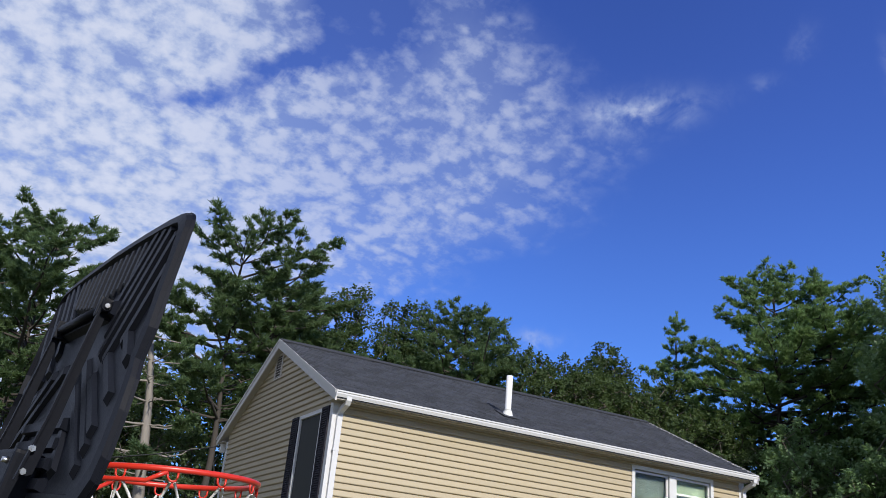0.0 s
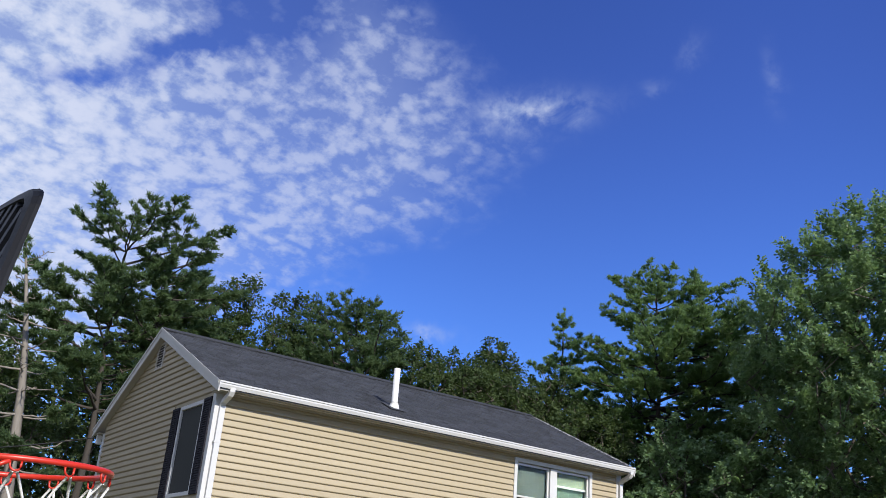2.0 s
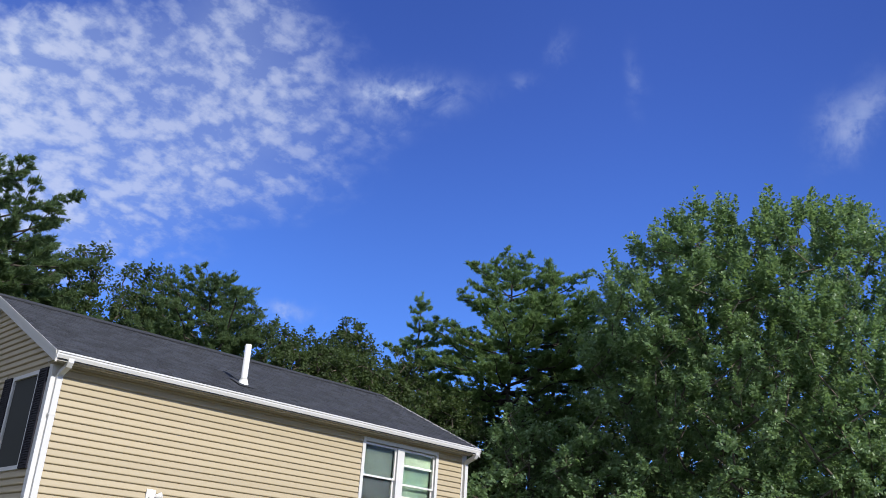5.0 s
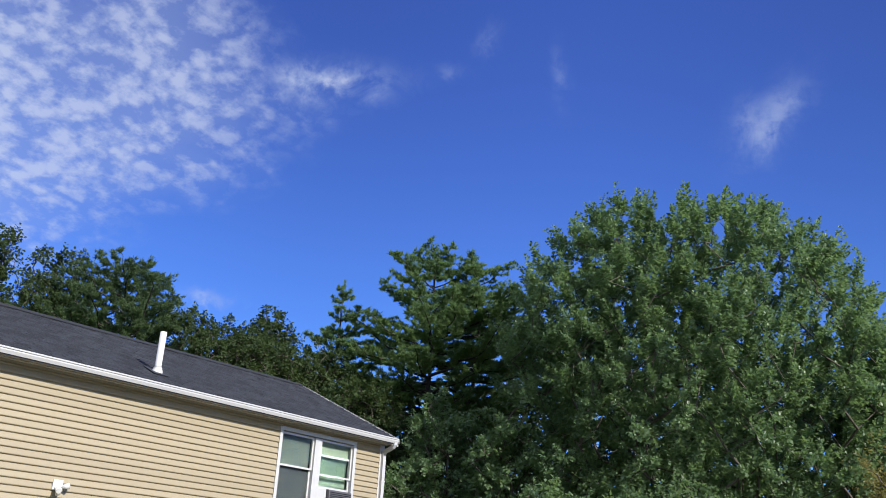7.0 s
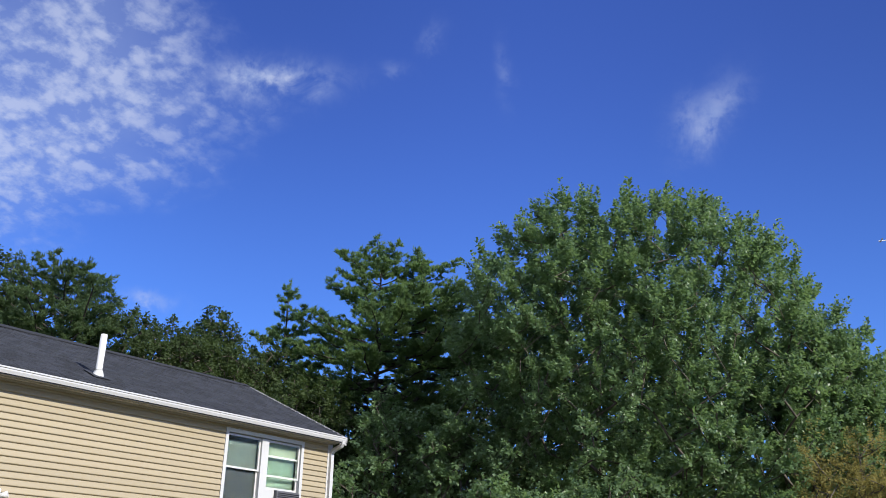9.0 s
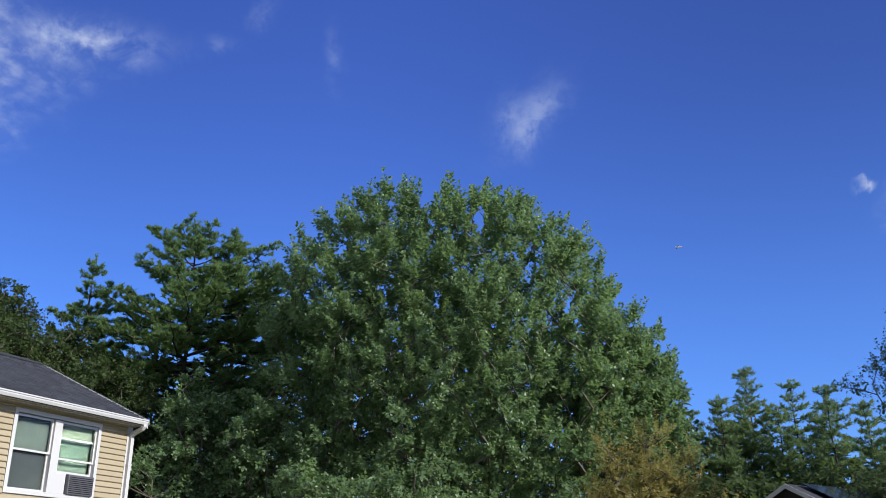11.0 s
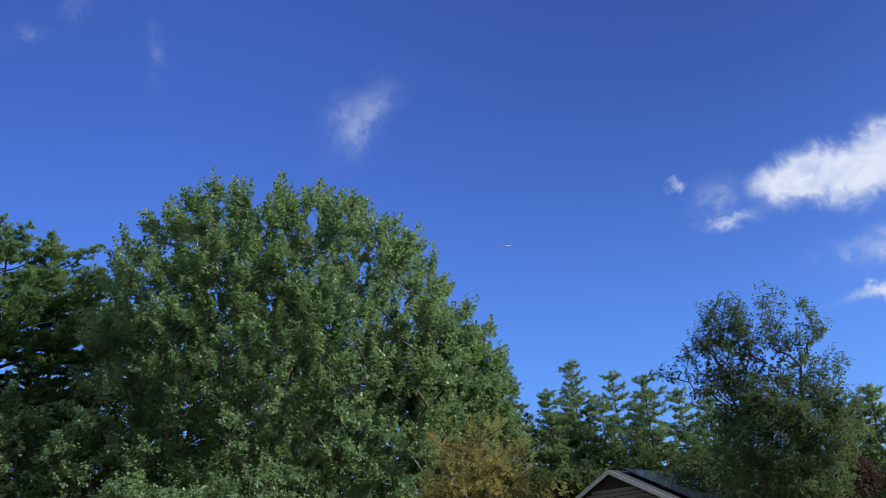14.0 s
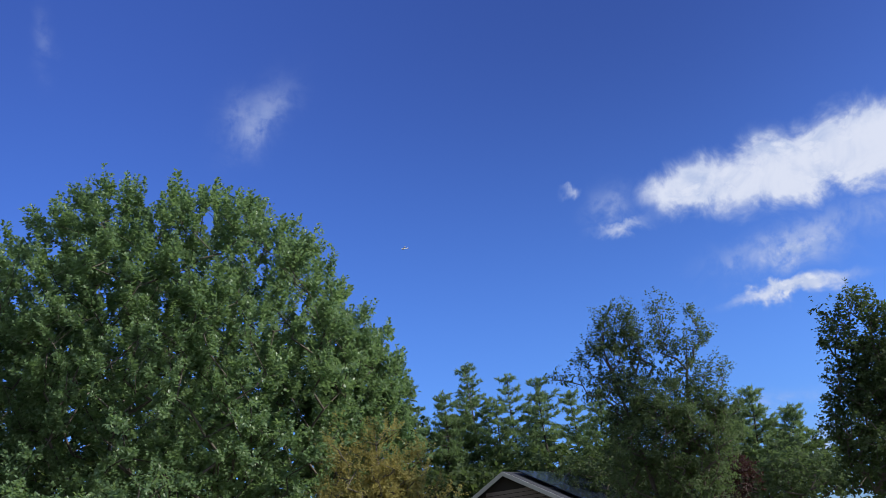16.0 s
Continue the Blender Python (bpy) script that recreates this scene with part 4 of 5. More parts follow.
def branching(stems, tips, rng, twig=0.011, girth=0.40, step=1.1, mat=None, parent=None, most=None):
    """The wood of a tree: every tip grows from the nearest lower part of what stands already; each limb is as thick as what it bears."""
    pos, up = [], []
    for line in stems:
        for i, p in enumerate(line):
            up.append(len(pos) - 1 if i else -1)
            pos.append(np.array(p, float))
    roots = len(pos)
    order = np.argsort(np.linalg.norm(tips - np.array([0, 0, tips[:, 2].min() - 1.0]), axis=1))
    ends = []
    for t in order:
        p = tips[t]
        q = np.array(pos)
        d = np.linalg.norm(q - p, axis=1)
        k = int(np.argmin(d + 2.0 * np.maximum(0, q[:, 2] - p[2] + 0.35 * d) + np.where(np.arange(len(q)) < roots, 0.0, 0.25)))
        n = max(1, int(round(d[k] / step)))
        last = k
        for i in range(1, n + 1):
            s = i / n
            c = pos[k] + (p - pos[k]) * s
            if i < n:
                c = c + rng.normal(size=3) * 0.09 * min(d[k], 2.0) + np.array([0, 0, 0.10 * d[k] * s * (1 - s)])
            up.append(last)
            pos.append(c)
            last = len(pos) - 1
        ends.append(last)
    pos, up = np.array(pos), np.array(up)
    load = np.zeros(len(pos))
    load[ends] = 1
    for i in range(len(pos) - 1, -1, -1):
        if up[i] >= 0:
            load[up[i]] += load[i]
    rad = twig * np.maximum(load, 1) ** girth
    kid = np.where(up >= 0)[0]
    ra = np.minimum(rad[up[kid]], rad[kid] * 1.6)
    if most:
        rad, ra = np.minimum(rad, most), np.minimum(ra, most)
    ob = new("trunk", limb_mesh("trunk", pos[up[kid]], pos[kid], ra, rad[kid], mat))
    ob.parent = parent


def broadleaf(name, az, dist, top_el, half_az, seed, mat, label, category="tree", group="", low_el=1.0, boughs=40, bough_r=1.2, tips=10, shoots=5, shoot=0.55, per=20,
              leaf=0.13, wide=0.42, upright=0.4, outward=0.7, wild=0.7, hang=0.35, power=2.4, lumpy=0.12, bark=None, leaders=((0.0, 1.0, 1.0, 0.0),), inner=0.35, fill=1.0, stem_n=1, deep=0.9, even=0.0, twig=0.011, girth=0.40, most=None):
    """A deciduous tree: boughs fill an uneven crown, each bears twigs with leafy shoots on its outer side. leaders: (sideways, top, width, foot) shares of the crown's masses."""
    rng = np.random.default_rng(seed)
    x, y = place(az, dist)
    h = EYE + dist * math.tan(radians(top_el))
    rad = dist * math.tan(radians(half_az))
    low = max(0.4, EYE + dist * math.tan(radians(low_el)))
    tree = thing(name, (x, y, 0), label, category, group)
    out = np.array([math.sin(radians(az)), math.cos(radians(az)), 0.0])
    across = np.array([out[1], -out[0], 0.0])
    share = np.array([g[2] ** 1.7 * (g[1] - g[3]) for g in leaders])
    share = share / share.sum()
    margin = shoot * 0.55
    pts, ways = [], []
    for lead, (sx, top, wid, foot) in enumerate(leaders):
        z0, z1 = low + (h - low) * foot, low + (h - low) * top
        mid, hz, rw = np.array([*(across * sx * rad)[:2], (z0 + z1) / 2]), (z1 - z0) / 2 - margin, max(0.25, rad * wid - margin)
        count = max(5, int(round(boughs * share[lead])))
        kept = []
        for k in range(int(count * even)):
            # part of the boughs stand evenly all round the crown's face
            zf = 1 - 2 * (k + 0.5) / (count * even)
            p = np.array([math.cos(k * 2.39996) * math.sqrt(1 - zf * zf), math.sin(k * 2.39996) * math.sqrt(1 - zf * zf), zf]) + rng.normal(size=3) * 0.05
            p *= rng.uniform(0.9, 1.0) / (np.abs(p) ** power).sum() ** (1 / power)
            kept.append(p * np.array([rw - bough_r * 0.6, rw * deep - bough_r * 0.6, hz - bough_r * 0.6]))
        for _ in range(count * 60):
            if len(kept) >= count:
                break
            p = rng.uniform(-1, 1, 3)
            r = (np.abs(p) ** power).sum() ** (1 / power)
            if not inner < r < 1:
                continue
            p *= 1 + lumpy * (noise.noise(Vector(p / r * 1.7) + Vector((seed * 3.7, lead, 0))) - 0.2)
            q = p * np.array([max(0.15, rw - bough_r * 0.75), max(0.15, rw * deep - bough_r * 0.75), max(0.2, hz - bough_r * 0.75)])
            if any(np.linalg.norm(q - o) < bough_r * 0.7 for o in kept):
                continue
            kept.append(q)
        for q in kept:
            rr = bough_r * rng.uniform(0.7, 1.2)
            d = unit(rng.normal(size=(tips, 3)) + 0.5 * unit(q) + np.array([0, 0, 0.3]))
            t = q + d * rr * rng.uniform(0.5, 1.0, (tips, 1))
            e = (np.abs(t / np.array([rw, rw * deep, hz])) ** power).sum(1)
            t, d = t[e < 1.04], d[e < 1.04]
            pts.append(across * t[:, :1] + out * t[:, 1:2] + np.array([0, 0, 1.0]) * t[:, 2:] + mid)
            o = unit(d + 0.8 * unit(q))
            ways.append(across * o[:, :1] + out * o[:, 1:2] + np.array([0, 0, 1.0]) * o[:, 2:])
    pts, ways = np.concatenate(pts), np.concatenate(ways)
    ok = pts[:, 2] > 0.4
    pts, ways = pts[ok], ways[ok]
    stems = []
    for k in range(stem_n):
        lean = across * (0 if stem_n == 1 else (k / (stem_n - 1) - 0.5) * rad * 0.7)
        bend = rng.uniform(-0.25, 0.25, 2)
        top = low + (h - low) * rng.uniform(0.7, 0.8)
        stems.append([(lean[0] * (0.1 + s) + bend[0] * math.sin(s * 5), lean[1] * (0.1 + s) + bend[1] * math.sin(s * 4), top * s) for s in np.linspace(0, 1, 10)])
    branching(stems, pts, rng, twig, girth, mat=bark or M_BARK, parent=tree, most=most)
    # shoots, and the leaves that hang round each
    n = len(pts) * shoots
    sdir = unit(np.repeat(ways, shoots, 0) * outward + np.array([0, 0, upright]) + rng.normal(size=(n, 3)) * wild)
    foot = np.repeat(pts, shoots, 0) + rng.normal(size=(n, 3)) * min(0.12, shoot * 0.2)
    lng = shoot * rng.uniform(0.55, 1.2, n)
    sid = np.repeat(np.arange(n), per)
    m = len(sid)
    f = rng.uniform(0.05, 1.0, m) ** 0.85
    ring = rng.normal(size=(m, 3))
    ring = unit(ring - sdir[sid] * (ring * sdir[sid]).sum(1)[:, None])
    at = foot[sid] + sdir[sid] * (lng[sid] * f)[:, None] + ring * leaf * 0.25
    way = unit(ring * 0.8 + sdir[sid] * (0.25 + 0.6 * f)[:, None] + np.array([0, 0, -hang]) + rng.normal(size=(m, 3)) * 0.25)
    nrm = unit(sdir[sid] * 0.7 + ring * 0.35 + np.array([0, 0, 0.5]) + rng.normal(size=(m, 3)) * 0.25)
    ln = (leaf * rng.uniform(0.65, 1.25, m) * (1.1 - 0.35 * f))[:, None]
    keep = (at[:, 2] > 0.15) & (rng.uniform(size=m) < fill)
    crown = new("crown", leaf_mesh("crown", at[keep], way[keep], nrm[keep], ln[keep], ln[keep] * wide, mat))
    crown.parent = tree
    return tree


def pine(name, az, dist, top_el, half_az, seed, mat, label, category="pine tree", group="", whorls=14, ring=6, low_el=5.0, blades=16, needle=0.17, thick=0.14, bark=None, ragged=0.35,
         bare=0.25, lean=0.0, slim=0.7, twin=None, lift=0.0, sub=0.25, gap=0.065, full=0.46, droop=0.18, snag=0.0, stout=1.0):
    """A white pine: straight trunk, tiers of near-level boughs whose side twigs spread in flat plates of needle tufts, gaps between the tiers. snag: share of dead boughs."""
    rng = np.random.default_rng(seed)
    x, y = place(az, dist)
    h = EYE + dist * math.tan(radians(top_el))
    rad = dist * math.tan(radians(half_az))
    low = max(0.6, EYE + dist * math.tan(radians(low_el)))
    tree = thing(name, (x, y, 0), label, category, group)
    across = np.array([math.cos(radians(az)), -math.sin(radians(az)), 0.0])
    up = np.array([0, 0, 1.0])
    seg_a, seg_b, seg_ra, seg_rb = [], [], [], []
    tuft_at, tuft_dir = [], []

    def wood(line, radii):
        line, radii = np.asarray(line), np.asarray(radii)
        seg_a.append(line[:-1]), seg_b.append(line[1:]), seg_ra.append(radii[:-1]), seg_rb.append(radii[1:])

    tr = (0.010 * h + 0.04) * stout
    for shift, hh in [(0.0, h)] + ([(twin[0] * rad, EYE + dist * math.tan(radians(twin[1])))] if twin else []):
        main = shift == 0

        def stem(z):
            return across * (shift * min(1, z / hh * 1.5) + lean * z + 0.12 * math.sin(z * 0.6 + seed)) + up * z

        zs = np.linspace(0, hh * 0.99, 16)
        wood([stem(z) for z in zs], [max(0.016, tr * (1 - 0.93 * z / hh)) for z in zs])
        z_lo = low if main else low + (hh - low) * 0.45
        n_w = whorls if main else max(4, int(whorls * 0.6))
        for w in range(n_w):
            g0 = (w + rng.uniform(-0.25, 0.25)) / n_w
            for b in range(ring):
                g = min(max(g0 + rng.uniform(-0.25, 0.25) / n_w, 0.0), 0.985)
                z = z_lo + (hh - z_lo) * g
                a = (b + rng.uniform(-0.3, 0.3)) * 2 * math.pi / ring + w * 1.1
                d = np.array([math.cos(a), math.sin(a), 0.0])
                wave = 1 + ragged * (0.35 * math.sin(g * 13 + seed * 2.3) + 0.45 * math.sin(a + g * 6 + seed))
                reach = rad * (1 if main else 0.6) * (min(1.0, 0.72 + 0.8 * g) if g < 0.35 else min(1.0, (1 - g) ** slim * 1.3))
                lng = max(0.4, reach * wave * rng.uniform(1 - ragged, 1.0))
                rise = rng.uniform(-0.1, 0.16) + 0.55 * g ** 3 + lift * rng.uniform(0.3, 1.0)
                veer = np.array([-d[1], d[0], 0]) * rng.uniform(-0.2, 0.2)
                s = np.linspace(0, 1, 8)[:, None]
                line = stem(z) + d * lng * s + veer * lng * s * s + up * lng * (rise * s - droop * s * (1 - s) + 0.10 * s ** 3) + rng.normal(size=(8, 3)) * 0.035 * lng * s
                r0 = max(0.014, 0.011 * lng + 0.0012 * h * (1 - g))
                wood(line, r0 * (1 - 0.8 * s[:, 0]) + 0.005)
                if rng.uniform() < snag:
                    for _ in range(4):
                        k = rng.integers(2, 7)
                        e = line[k] + (d * rng.uniform(0.2, 0.8) + np.array([-d[1], d[0], 0]) * rng.uniform(-0.8, 0.8) + up * rng.uniform(-0.1, 0.4)) * lng * 0.25
                        wood([line[k], (line[k] + e) / 2 + rng.normal(size=3) * 0.05, e], [0.014, 0.01, 0.005])
                    continue
                st = np.arange(bare, 1.0, sub / lng) + rng.uniform(0, 0.5) * sub / lng
                st = st[st < 1.0]
                for sgn in (-1, 1, 0):
                    if sgn == 0:
                        st2 = np.array([0.92])
                    else:
                        st2 = np.clip(st + rng.uniform(-0.4, 0.4, len(st)) * sub / lng, 0, 0.99)
                    k = np.minimum((st2 * 7).astype(int), 6)
                    foot = line[k] + (line[k + 1] - line[k]) * (st2 * 7 - k)[:, None]
                    tl = (full * lng * (1 - st2) ** 0.7 * np.minimum(1, 0.45 + 1.4 * (st2 - bare)) + 0.24) * rng.uniform(0.65, 1.2, len(st2))
                    fan = rng.uniform(0.5, 1.15, len(st2))[:, None] * sgn
                    way = unit(d * np.cos(fan) + np.array([-d[1], d[0], 0]) * np.sin(fan) + up * rng.uniform(0.0, 0.35, len(st2))[:, None])
                    per = np.maximum(2, (tl / gap).astype(int))
                    i = np.repeat(np.arange(len(st2)), per)
                    u = rng.uniform(0.12, 1.0, len(i))
                    tuft_at.append(foot[i] + way[i] * (tl[i] * u)[:, None] + up * (0.1 * tl[i] * u * u)[:, None] + rng.normal(size=(len(i), 3)) * 0.035)
                    tuft_dir.append(way[i])
        zt = np.linspace(hh * 0.94, hh, 16)
        tuft_at.append(np.array([stem(z) for z in zt]) + rng.normal(size=(16, 3)) * 0.07)
        tuft_dir.append(np.tile(up, (16, 1)))
    ob = new("trunk", limb_mesh("trunk", *(np.concatenate(q) for q in (seg_a, seg_b, seg_ra, seg_rb)), bark or M_PINEBARK, 6))
    ob.parent = tree
    at, dr = np.concatenate(tuft_at), np.concatenate(tuft_dir)
    idx = np.repeat(np.arange(len(at)), blades)
    n = len(idx)
    way = unit(dr[idx] * 0.75 + rng.normal(size=(n, 3)) * 0.6 + up * 0.4)
    pos = at[idx] + rng.normal(size=(n, 3)) * needle * np.array([0.22, 0.22, 0.12])
    nrm = unit(rng.normal(size=(n, 3)) + up * 0.8)
    ln = needle * rng.uniform(0.7, 1.3, n)[:, None]
    crown = new("crown", needle_mesh("crown", pos, way, nrm, ln, ln * thick, mat))
    crown.parent = tree
    return tree


PINE_LABEL = "tall white pine with tiered dark green needle boughs"
# woods behind the hoop and the house
left_pine = dict(blades=15, slim=0.5, droop=0.1, full=0.44, sub=0.27, gap=0.07)
pine("pine_tree", 2.4, 36, 19.4, 7.0, 1, M_PINE_SHADED, PINE_LABEL, whorls=14, ring=6, low_el=5, ragged=0.5, lift=0.3, bare=0.45, twin=(-0.5, 18.6), **left_pine)
pine("pine_tree", -4.6, 40, 17.0, 5.2, 2, M_PINE_SHADED, PINE_LABEL, whorls=8, ring=6, low_el=6, ragged=0.5, lift=0.35, bare=0.5, **{**left_pine, "blades": 10})
pine("pine_tree", 11.9, 31, 18.9, 4.6, 3, M_PINE_SHADED, "half-dead pine with bleached leaning trunk and bare limbs", whorls=10, ring=4, low_el=6, bark=M_PALEBARK, ragged=0.5, bare=0.55, lean=-0.16, snag=0.5, stout=1.7)
pine("pine_tree", 14.0, 35, 21.1, 7.0, 4, M_PINE_SHADED, "tall open white pine with irregular crown", whorls=12, ring=6, low_el=9.5, ragged=0.6, bare=0.45, lift=0.3, twin=(0.4, 19.6), **left_pine)
OAK = "green oak at the edge of the woods"
oak = dict(leaf=0.15, group="woodland oaks", boughs=42, bough_r=0.95, tips=12, shoots=4, shoot=0.4, per=10, upright=0.2, wild=0.8, power=2.2, lumpy=0.25, inner=0.55)
broadleaf("oak_tree", 21.0, 42, 19.2, 4.0, 5, M_OAK, OAK, low_el=7, **oak)
broadleaf("oak_tree", 24.7, 44, 19.2, 2.8, 6, M_OAK, OAK, low_el=9, **{**oak, "boughs": 20})
pine("pine_tree", 29.0, 42, 18.0, 6.0, 7, M_PINE_SHADED, "bushy young white pine", whorls=13, ring=7, low_el=8, slim=0.62, ragged=0.3, lift=0.4, sub=0.3, gap=0.08, blades=11)
broadleaf("oak_tree", 33.6, 43, 16.5, 5.0, 8, M_OAK, OAK, low_el=7, **oak)
broadleaf("oak_tree", 37.4, 43, 16.6, 3.6, 9, M_OAK, OAK, low_el=7, **oak)
broadleaf("oak_tree", 40.6, 42, 15.2, 4.0, 10, M_OAK, OAK, low_el=6, **oak)
broadleaf("oak_tree", 36.6, 40, 15.4, 5.5, 31, M_OAK, OAK, low_el=7, **oak)
broadleaf("oak_tree", 43.6, 40, 13.2, 4.2, 42, M_OAK, OAK, low_el=5, **oak)
broadleaf("oak_tree", 18.2, 46, 17.2, 4.5, 32, M_OAK, OAK, low_el=8, **oak)
broadleaf("oak_tree", 26.0, 46, 17.4, 4.8, 33, M_OAK, OAK, low_el=8, **oak)
under = dict(boughs=26, bough_r=1.0, tips=10, shoots=4, shoot=0.45, per=11, leaf=0.16, upright=0.3, wild=0.7, inner=0.5, lumpy=0.2)
broadleaf("understory_tree", 4.0, 44, 13.5, 6.0, 34, M_OAK, "low green woodland tree in shade", **under)
broadleaf("understory_tree", 11.0, 40, 10.5, 5.2, 35, M_LOCUST, "low yellow-green tree at the wood's edge", **under)
broadleaf("understory_tree", -5.0, 44, 13.0, 6.0, 36, M_OAK, "low green woodland tree in shade", **under)
broadleaf("oak_tree", 6.5, 42, 14.0, 5.0, 44, M_OAK, OAK, low_el=3, **oak)
pine("pine_tree", 18.4, 40, 18.8, 3.8, 45, M_PINE_SHADED, PINE_LABEL, whorls=11, ring=6, low_el=9, ragged=0.5, lift=0.25, bare=0.35)
# pines beside the house
pine("pine_tree", 42.4, 47, 18.5, 4.6, 11, M_PINE, "narrow white pine with open tiers", whorls=11, ring=6, low_el=7, slim=0.9, ragged=0.5, full=0.34, bare=0.25, droop=0.1, gap=0.08)
pine("pine_tree", 48.5, 44, 21.2, 8.6, 12, M_PINE, "broad tall white pine with level boughs", whorls=14, ring=7, low_el=8.0, slim=0.75, ragged=0.42, bare=0.28, full=0.34, droop=0.1, sub=0.26, gap=0.075, twin=(0.34, 20.4), blades=12)
broadleaf("understory_tree", 50.0, 38, 12.4, 3.4, 13, M_MAPLE, "green leafy tree before the pines", **{**under, "upright": 0.6, "boughs": 34})
broadleaf("understory_tree", 45.4, 40, 10.0, 3.0, 14, M_OAK, "dark green tree before the pines", **under)
broadleaf("understory_tree", 47.3, 34, 8.4, 2.6, 15, M_MAPLE, "green young tree in half shade", **under)
broadleaf("understory_tree", 54.0, 36, 10.8, 3.2, 16, M_MAPLE, "green leafy tree before the pines", **{**under, "upright": 0.6})
# the great maple and its neighbours
broadleaf("maple_tree", 64.9, 38, 23.8, 12.1, 17, M_MAPLE, "large round-crowned green maple in full leaf", low_el=1.2, boughs=310, bough_r=1.25, tips=5, shoots=4, shoot=1.0, per=36, leaf=0.17, upright=0.85, outward=0.8,
          wild=0.3, hang=0.1, power=2.4, lumpy=0.06, inner=0.3, even=0.6, stem_n=3, deep=0.8, most=0.15, twig=0.009)
broadleaf("maple_tree", 76.4, 41, 16.6, 4.3, 18, M_MAPLE, "smaller green maple beside the large one", low_el=1, boughs=70, bough_r=1.15, tips=6, shoots=4, shoot=0.95, per=32, leaf=0.17, upright=0.85, wild=0.3, hang=0.1, even=0.5, power=2.0, inner=0.55)
broadleaf("understory_tree", 57.0, 32, 7.6, 3.4, 19, M_MAPLE, "low green tree below the maple", **under)
broadleaf("understory_tree", 63.0, 30, 7.6, 4.0, 43, M_MAPLE, "low green tree below the maple", **{**under, "upright": 0.5, "leaf": 0.14, "boughs": 34})
broadleaf("rust_tree", 77.3, 31, 10.3, 5.5, 20, M_RUST, "small tree with rust-yellow turning leaves", low_el=0.5, boughs=48, bough_r=0.8, tips=10, shoots=4, shoot=0.55, per=18, leaf=0.085, upright=0.7, wild=0.55, inner=0.2, lumpy=0.3, leaders=((0.1, 1.0, 0.4, 0.3), (-0.35, 0.92, 0.42, 0.2), (0.55, 0.8, 0.4, 0.0), (-0.05, 0.72, 0.85, 0.0)))
for az, el, hw, sd, wood_m in ((79.4, 11.4, 2.2, 20, None), (81.6, 10.3, 1.8, 21, None), (83.4, 11.8, 1.7, 22, M_PALEBARK), (84.8, 9.6, 1.8, 40, None), (85.9, 11.0, 2.0, 23, None), (87.8, 10.5, 2.2, 24, None),
                               (89.6, 9.6, 2.2, 41, None), (91.4, 9.4, 2.2, 25, None), (82.4, 8.6, 2.0, 46, M_PALEBARK), (87.0, 9.0, 2.0, 47, None), (98.6, 7.2, 2.0, 48, None), (100.2, 8.1, 2.0, 27, None), (102.2, 6.8, 2.0, 28, None)):
    pine("pine_tree", az, 52 + (sd % 3) * 2, el + 0.3, hw * 1.25, sd, M_PINE_FAR, "slender far pine in side light", whorls=15, ring=5, low_el=5.0 if wood_m else 2.5, blades=10, needle=0.19, gap=0.1, thick=0.13, slim=0.75, ragged=0.65, lift=0.15, full=0.34, bark=wood_m, bare=0.2, group="far pines")
broadleaf("locust_tree", 94.8, 30, 15.3, 6.4, 26, M_LOCUST, "airy fine-leaved tree with two tops", low_el=1.0, boughs=215, bough_r=0.5, tips=7, shoots=4, shoot=0.42, per=13, leaf=0.092, wide=0.36, upright=0.55, wild=0.6, inner=0.1, lumpy=0.3, stem_n=2, most=0.075, twig=0.007,
          leaders=((-0.27, 1.0, 0.34, 0.3), (-0.1, 0.97, 0.2, 0.6), (0.2, 0.98, 0.24, 0.35), (0.44, 0.9, 0.26, 0.4), (0.08, 0.62, 0.75, 0.0), (-0.55, 0.86, 0.2, 0.5), (-0.9, 0.76, 0.22, 0.62), (-0.72, 0.7, 0.18, 0.5), (0.6, 0.68, 0.24, 0.35), (0.78, 0.5, 0.2, 0.3)))
broadleaf("purple_tree", 98.2, 34, 5.4, 2.0, 29, M_PURPLE, "small tree with purple-brown leaves", **{**under, "leaf": 0.1, "bough_r": 0.6})
broadleaf("dark_tree", 107.6, 26, 13.2, 5.0, 30, M_OAK, "dark green tree with an open crown", low_el=0.5, boughs=66, bough_r=0.65, tips=9, shoots=4, shoot=0.45, per=14, leaf=0.1, upright=0.4, wild=0.6, lumpy=0.3, inner=0.3,
          leaders=((-0.1, 1.0, 0.55, 0.45), (0.1, 0.92, 0.75, 0.3), (0.0, 0.7, 0.95, 0.0)))
broadleaf("understory_tree", 101.5, 40, 4.8, 3.5, 37, M_LOCUST, "low green tree before far pines", **under)
broadleaf("understory_tree", 91.5, 46, 7.0, 5.0, 38, M_OAK, "low green tree before the far pines", **under)
broadleaf("understory_tree", 83.0, 50, 6.0, 3.0, 39, M_OAK, "low dark green tree", **under)

# woods that close the view low down
WOODS = ((-9, 13.5), (-2, 14), (3, 14), (8, 14), (13, 13.5), (18, 14), (24, 14), (31, 14), (38, 14), (43, 13), (47, 13), (51, 13), (55, 14), (59, 17), (63.5, 18), (68, 18), (72.5, 15.5), (77, 11), (81, 6.5), (86, 5.5), (90, 6), (95, 6), (101, 5.5), (108, 5.5))
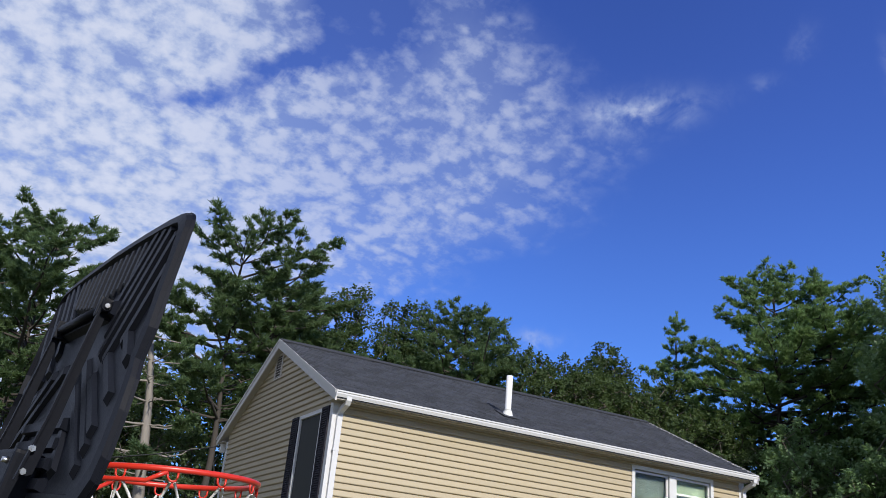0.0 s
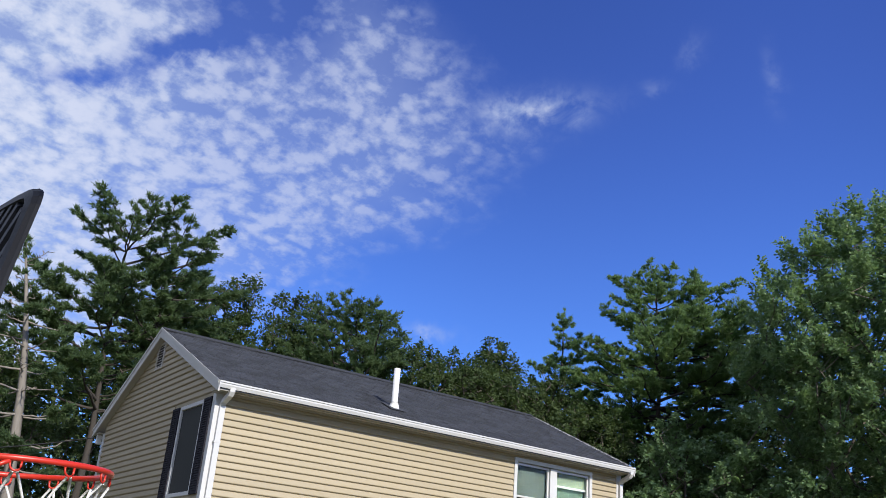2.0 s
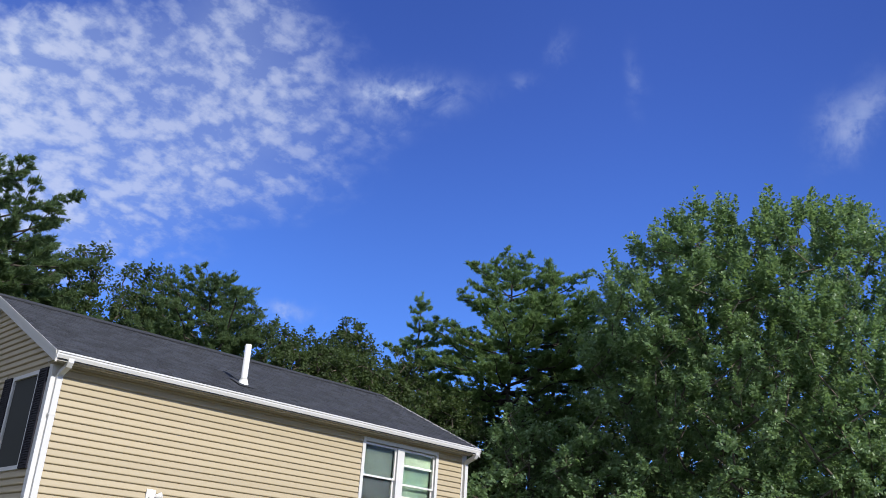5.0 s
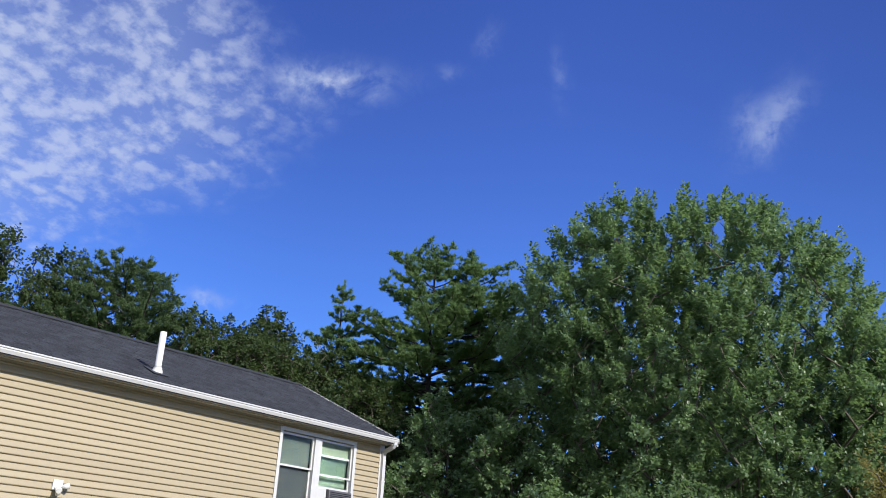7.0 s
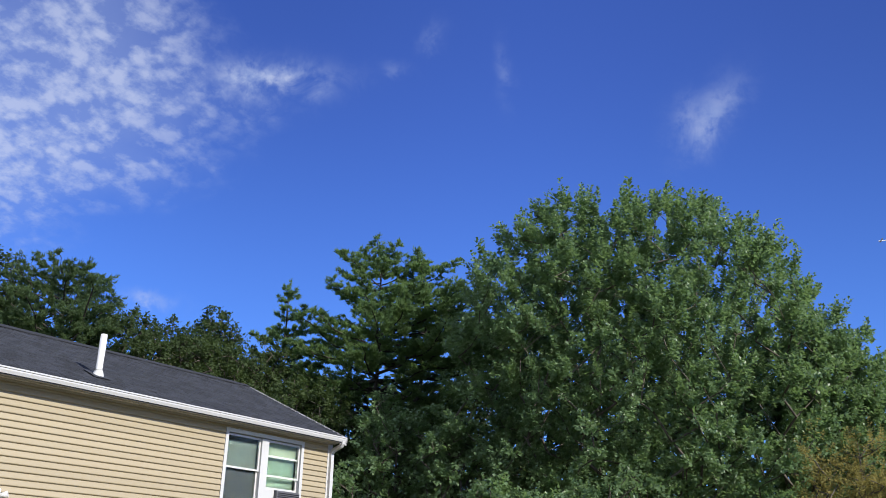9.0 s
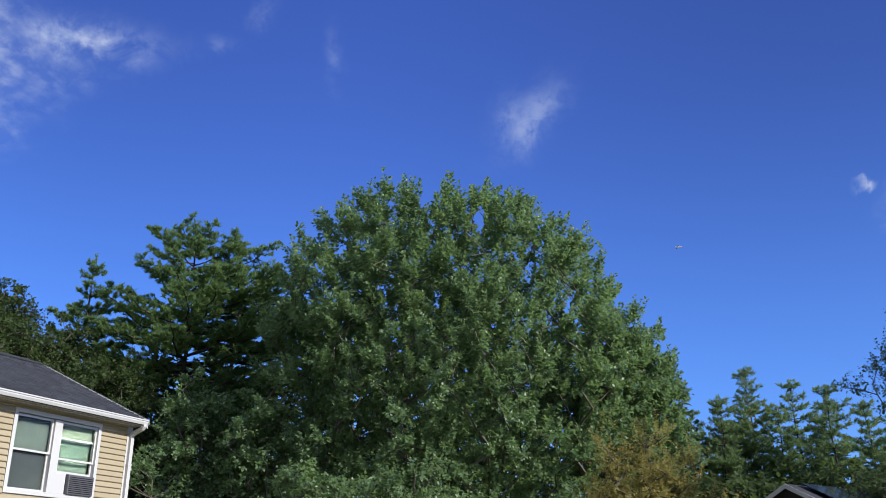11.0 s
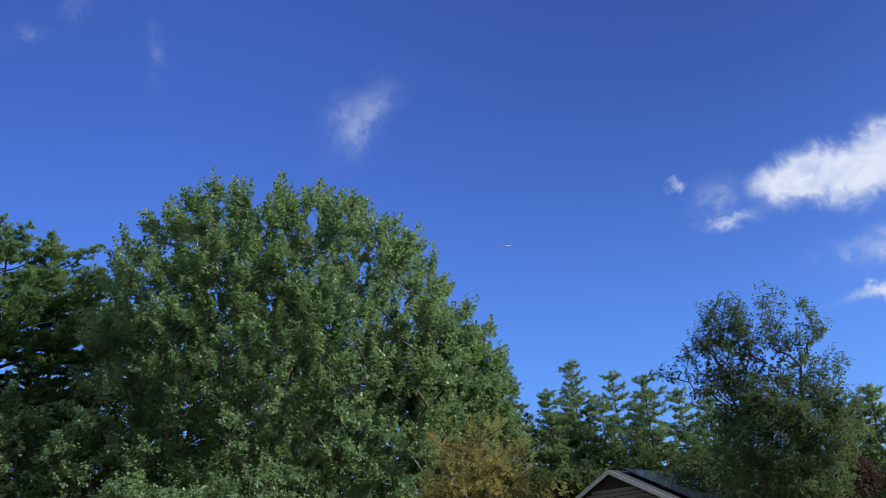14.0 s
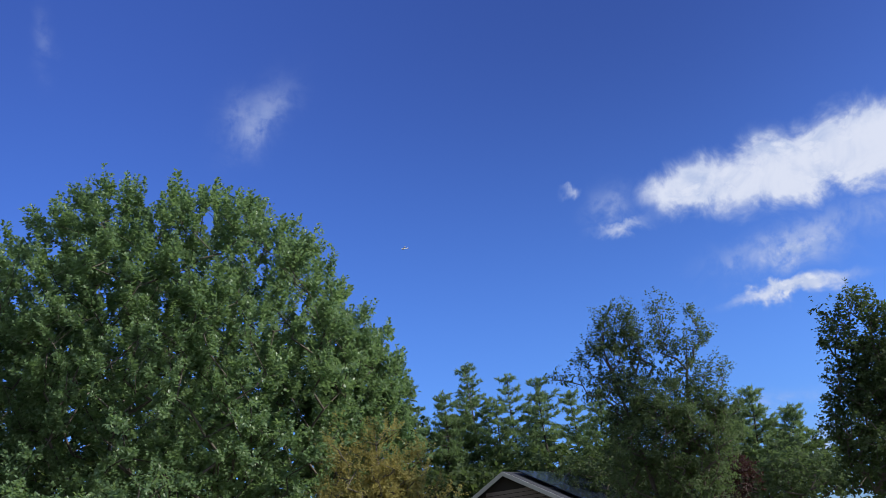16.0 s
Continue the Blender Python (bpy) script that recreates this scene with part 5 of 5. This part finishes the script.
for k, (az, el) in enumerate(WOODS):
    broadleaf("woodland_tree", az, 50 + 3 * (k % 2), el + 0.4 * (k % 3), 4.4, 50 + k, M_OAK, "green woodland tree behind the yards", low_el=0.2, group="background woods", boughs=int(30 + 2 * el), bough_r=1.5, tips=7, shoots=4, shoot=0.8, per=4, leaf=0.37, inner=0.3, power=3.2)

# ---- neighbour's house ----
NX, NY = place(85.1, 42)
nb = thing("neighbour_house", (NX, NY, 0), "brown-sided house with solar panels on its roof", "house")
nz = EYE + 42 * math.tan(radians(5.45))
ang = 115.0
nm = pose(0, 0, 0, 0, 0, -ang)
ns, nw, nl = 0.53, 3.6, 15.0


def nb_part(name, bm, mat, parent=None, label=""):
    bmesh.ops.transform(bm, matrix=nm, verts=bm.verts)
    return mesh_part(name, bm, mat, parent or nb, label)


# dark wall shows between the boards as painted under-lap shade
nb_part("wall", prism([(-nw, 0), (nw, 0), (nw, nz - nw * ns - 0.15), (0, nz - 0.15), (-nw, nz - nw * ns - 0.15)], "y", 0, nl), M_LAP_SHADE)
for s in (-1, 1):
    rf = nb_part("roof", prism([(0, nz), (s * (nw + 0.35), nz - (nw + 0.35) * ns), (s * (nw + 0.35), nz - (nw + 0.35) * ns - 0.14), (0, nz - 0.14)], "y", -0.35, nl + 0.35), M_SHINGLE)
    nb_part("rake_board", prism([(0, nz - 0.002), (s * (nw + 0.35), nz - (nw + 0.35) * ns - 0.002), (s * (nw + 0.35), nz - (nw + 0.35) * ns - 0.2), (0, nz - 0.2)], "y", -0.39, -0.352), M_RAKE)
for k in range(26):
    z = 0.4 + k * 0.17
    half = min(nw, (nz - 0.2 - z - 0.13) / ns)
    if half > 0.2:
        bm = prism([(0, 0), (-0.03, 0), (-0.012, 0.145), (0, 0.145)], "x", -half, half)
        bmesh.ops.translate(bm, vec=(0, -0.001, z), verts=bm.verts)
        nb_part("siding_board", bm, M_TAUPE)
for i in range(7):
    for j in range(2):
        bm = box((0.25 + j * 1.65, 0.5 + i * 1.75, 0.16), (1.85 + j * 1.65, 2.2 + i * 1.75, 0.2))
        for v in bm.verts:
            v.co.z += nz - v.co.x * ns
        nb_part("solar_panel", bm, M_SOLAR, label="dark blue solar panel")
bm = bmesh.new()
tube(bm, [(1.2, 7.6, nz - 0.9), (1.2, 7.6, nz + 0.1)], 0.06, 10)
nb_part("vent_pipe", bm, M_PVC)

# ---- far airplane ----
FLY = 900.0
fa, fe = radians(80.0), radians(19.9)
plane_ob = thing("airplane", (FLY * math.cos(fe) * math.sin(fa), FLY * math.cos(fe) * math.cos(fa), EYE + FLY * math.sin(fe)), "small white propeller airplane high in blue sky", "airplane")
flight = pose(0, 0, 0, 0, 0, 25)
for nm_, geo in (("fuselage", tube(bmesh.new(), [(0, -3.6, 0.2), (0, -2, 0.1), (0, 1, 0), (0, 2.8, -0.05), (0, 3.4, -0.1)], [0.12, 0.35, 0.62, 0.5, 0.15], 10)),
                 ("wing", box((-4.8, 0.2, 0.45), (4.8, 1.5, 0.6), 0.05)), ("tailplane", box((-1.6, -3.7, 0.2), (1.6, -3.0, 0.28), 0.03)),
                 ("fin", box((-0.05, -3.8, 0.2), (0.05, -3.0, 1.4), 0.03))):
    bmesh.ops.transform(geo, matrix=flight, verts=geo.verts)
    mesh_part(nm_, geo, M_PLANE, plane_ob)
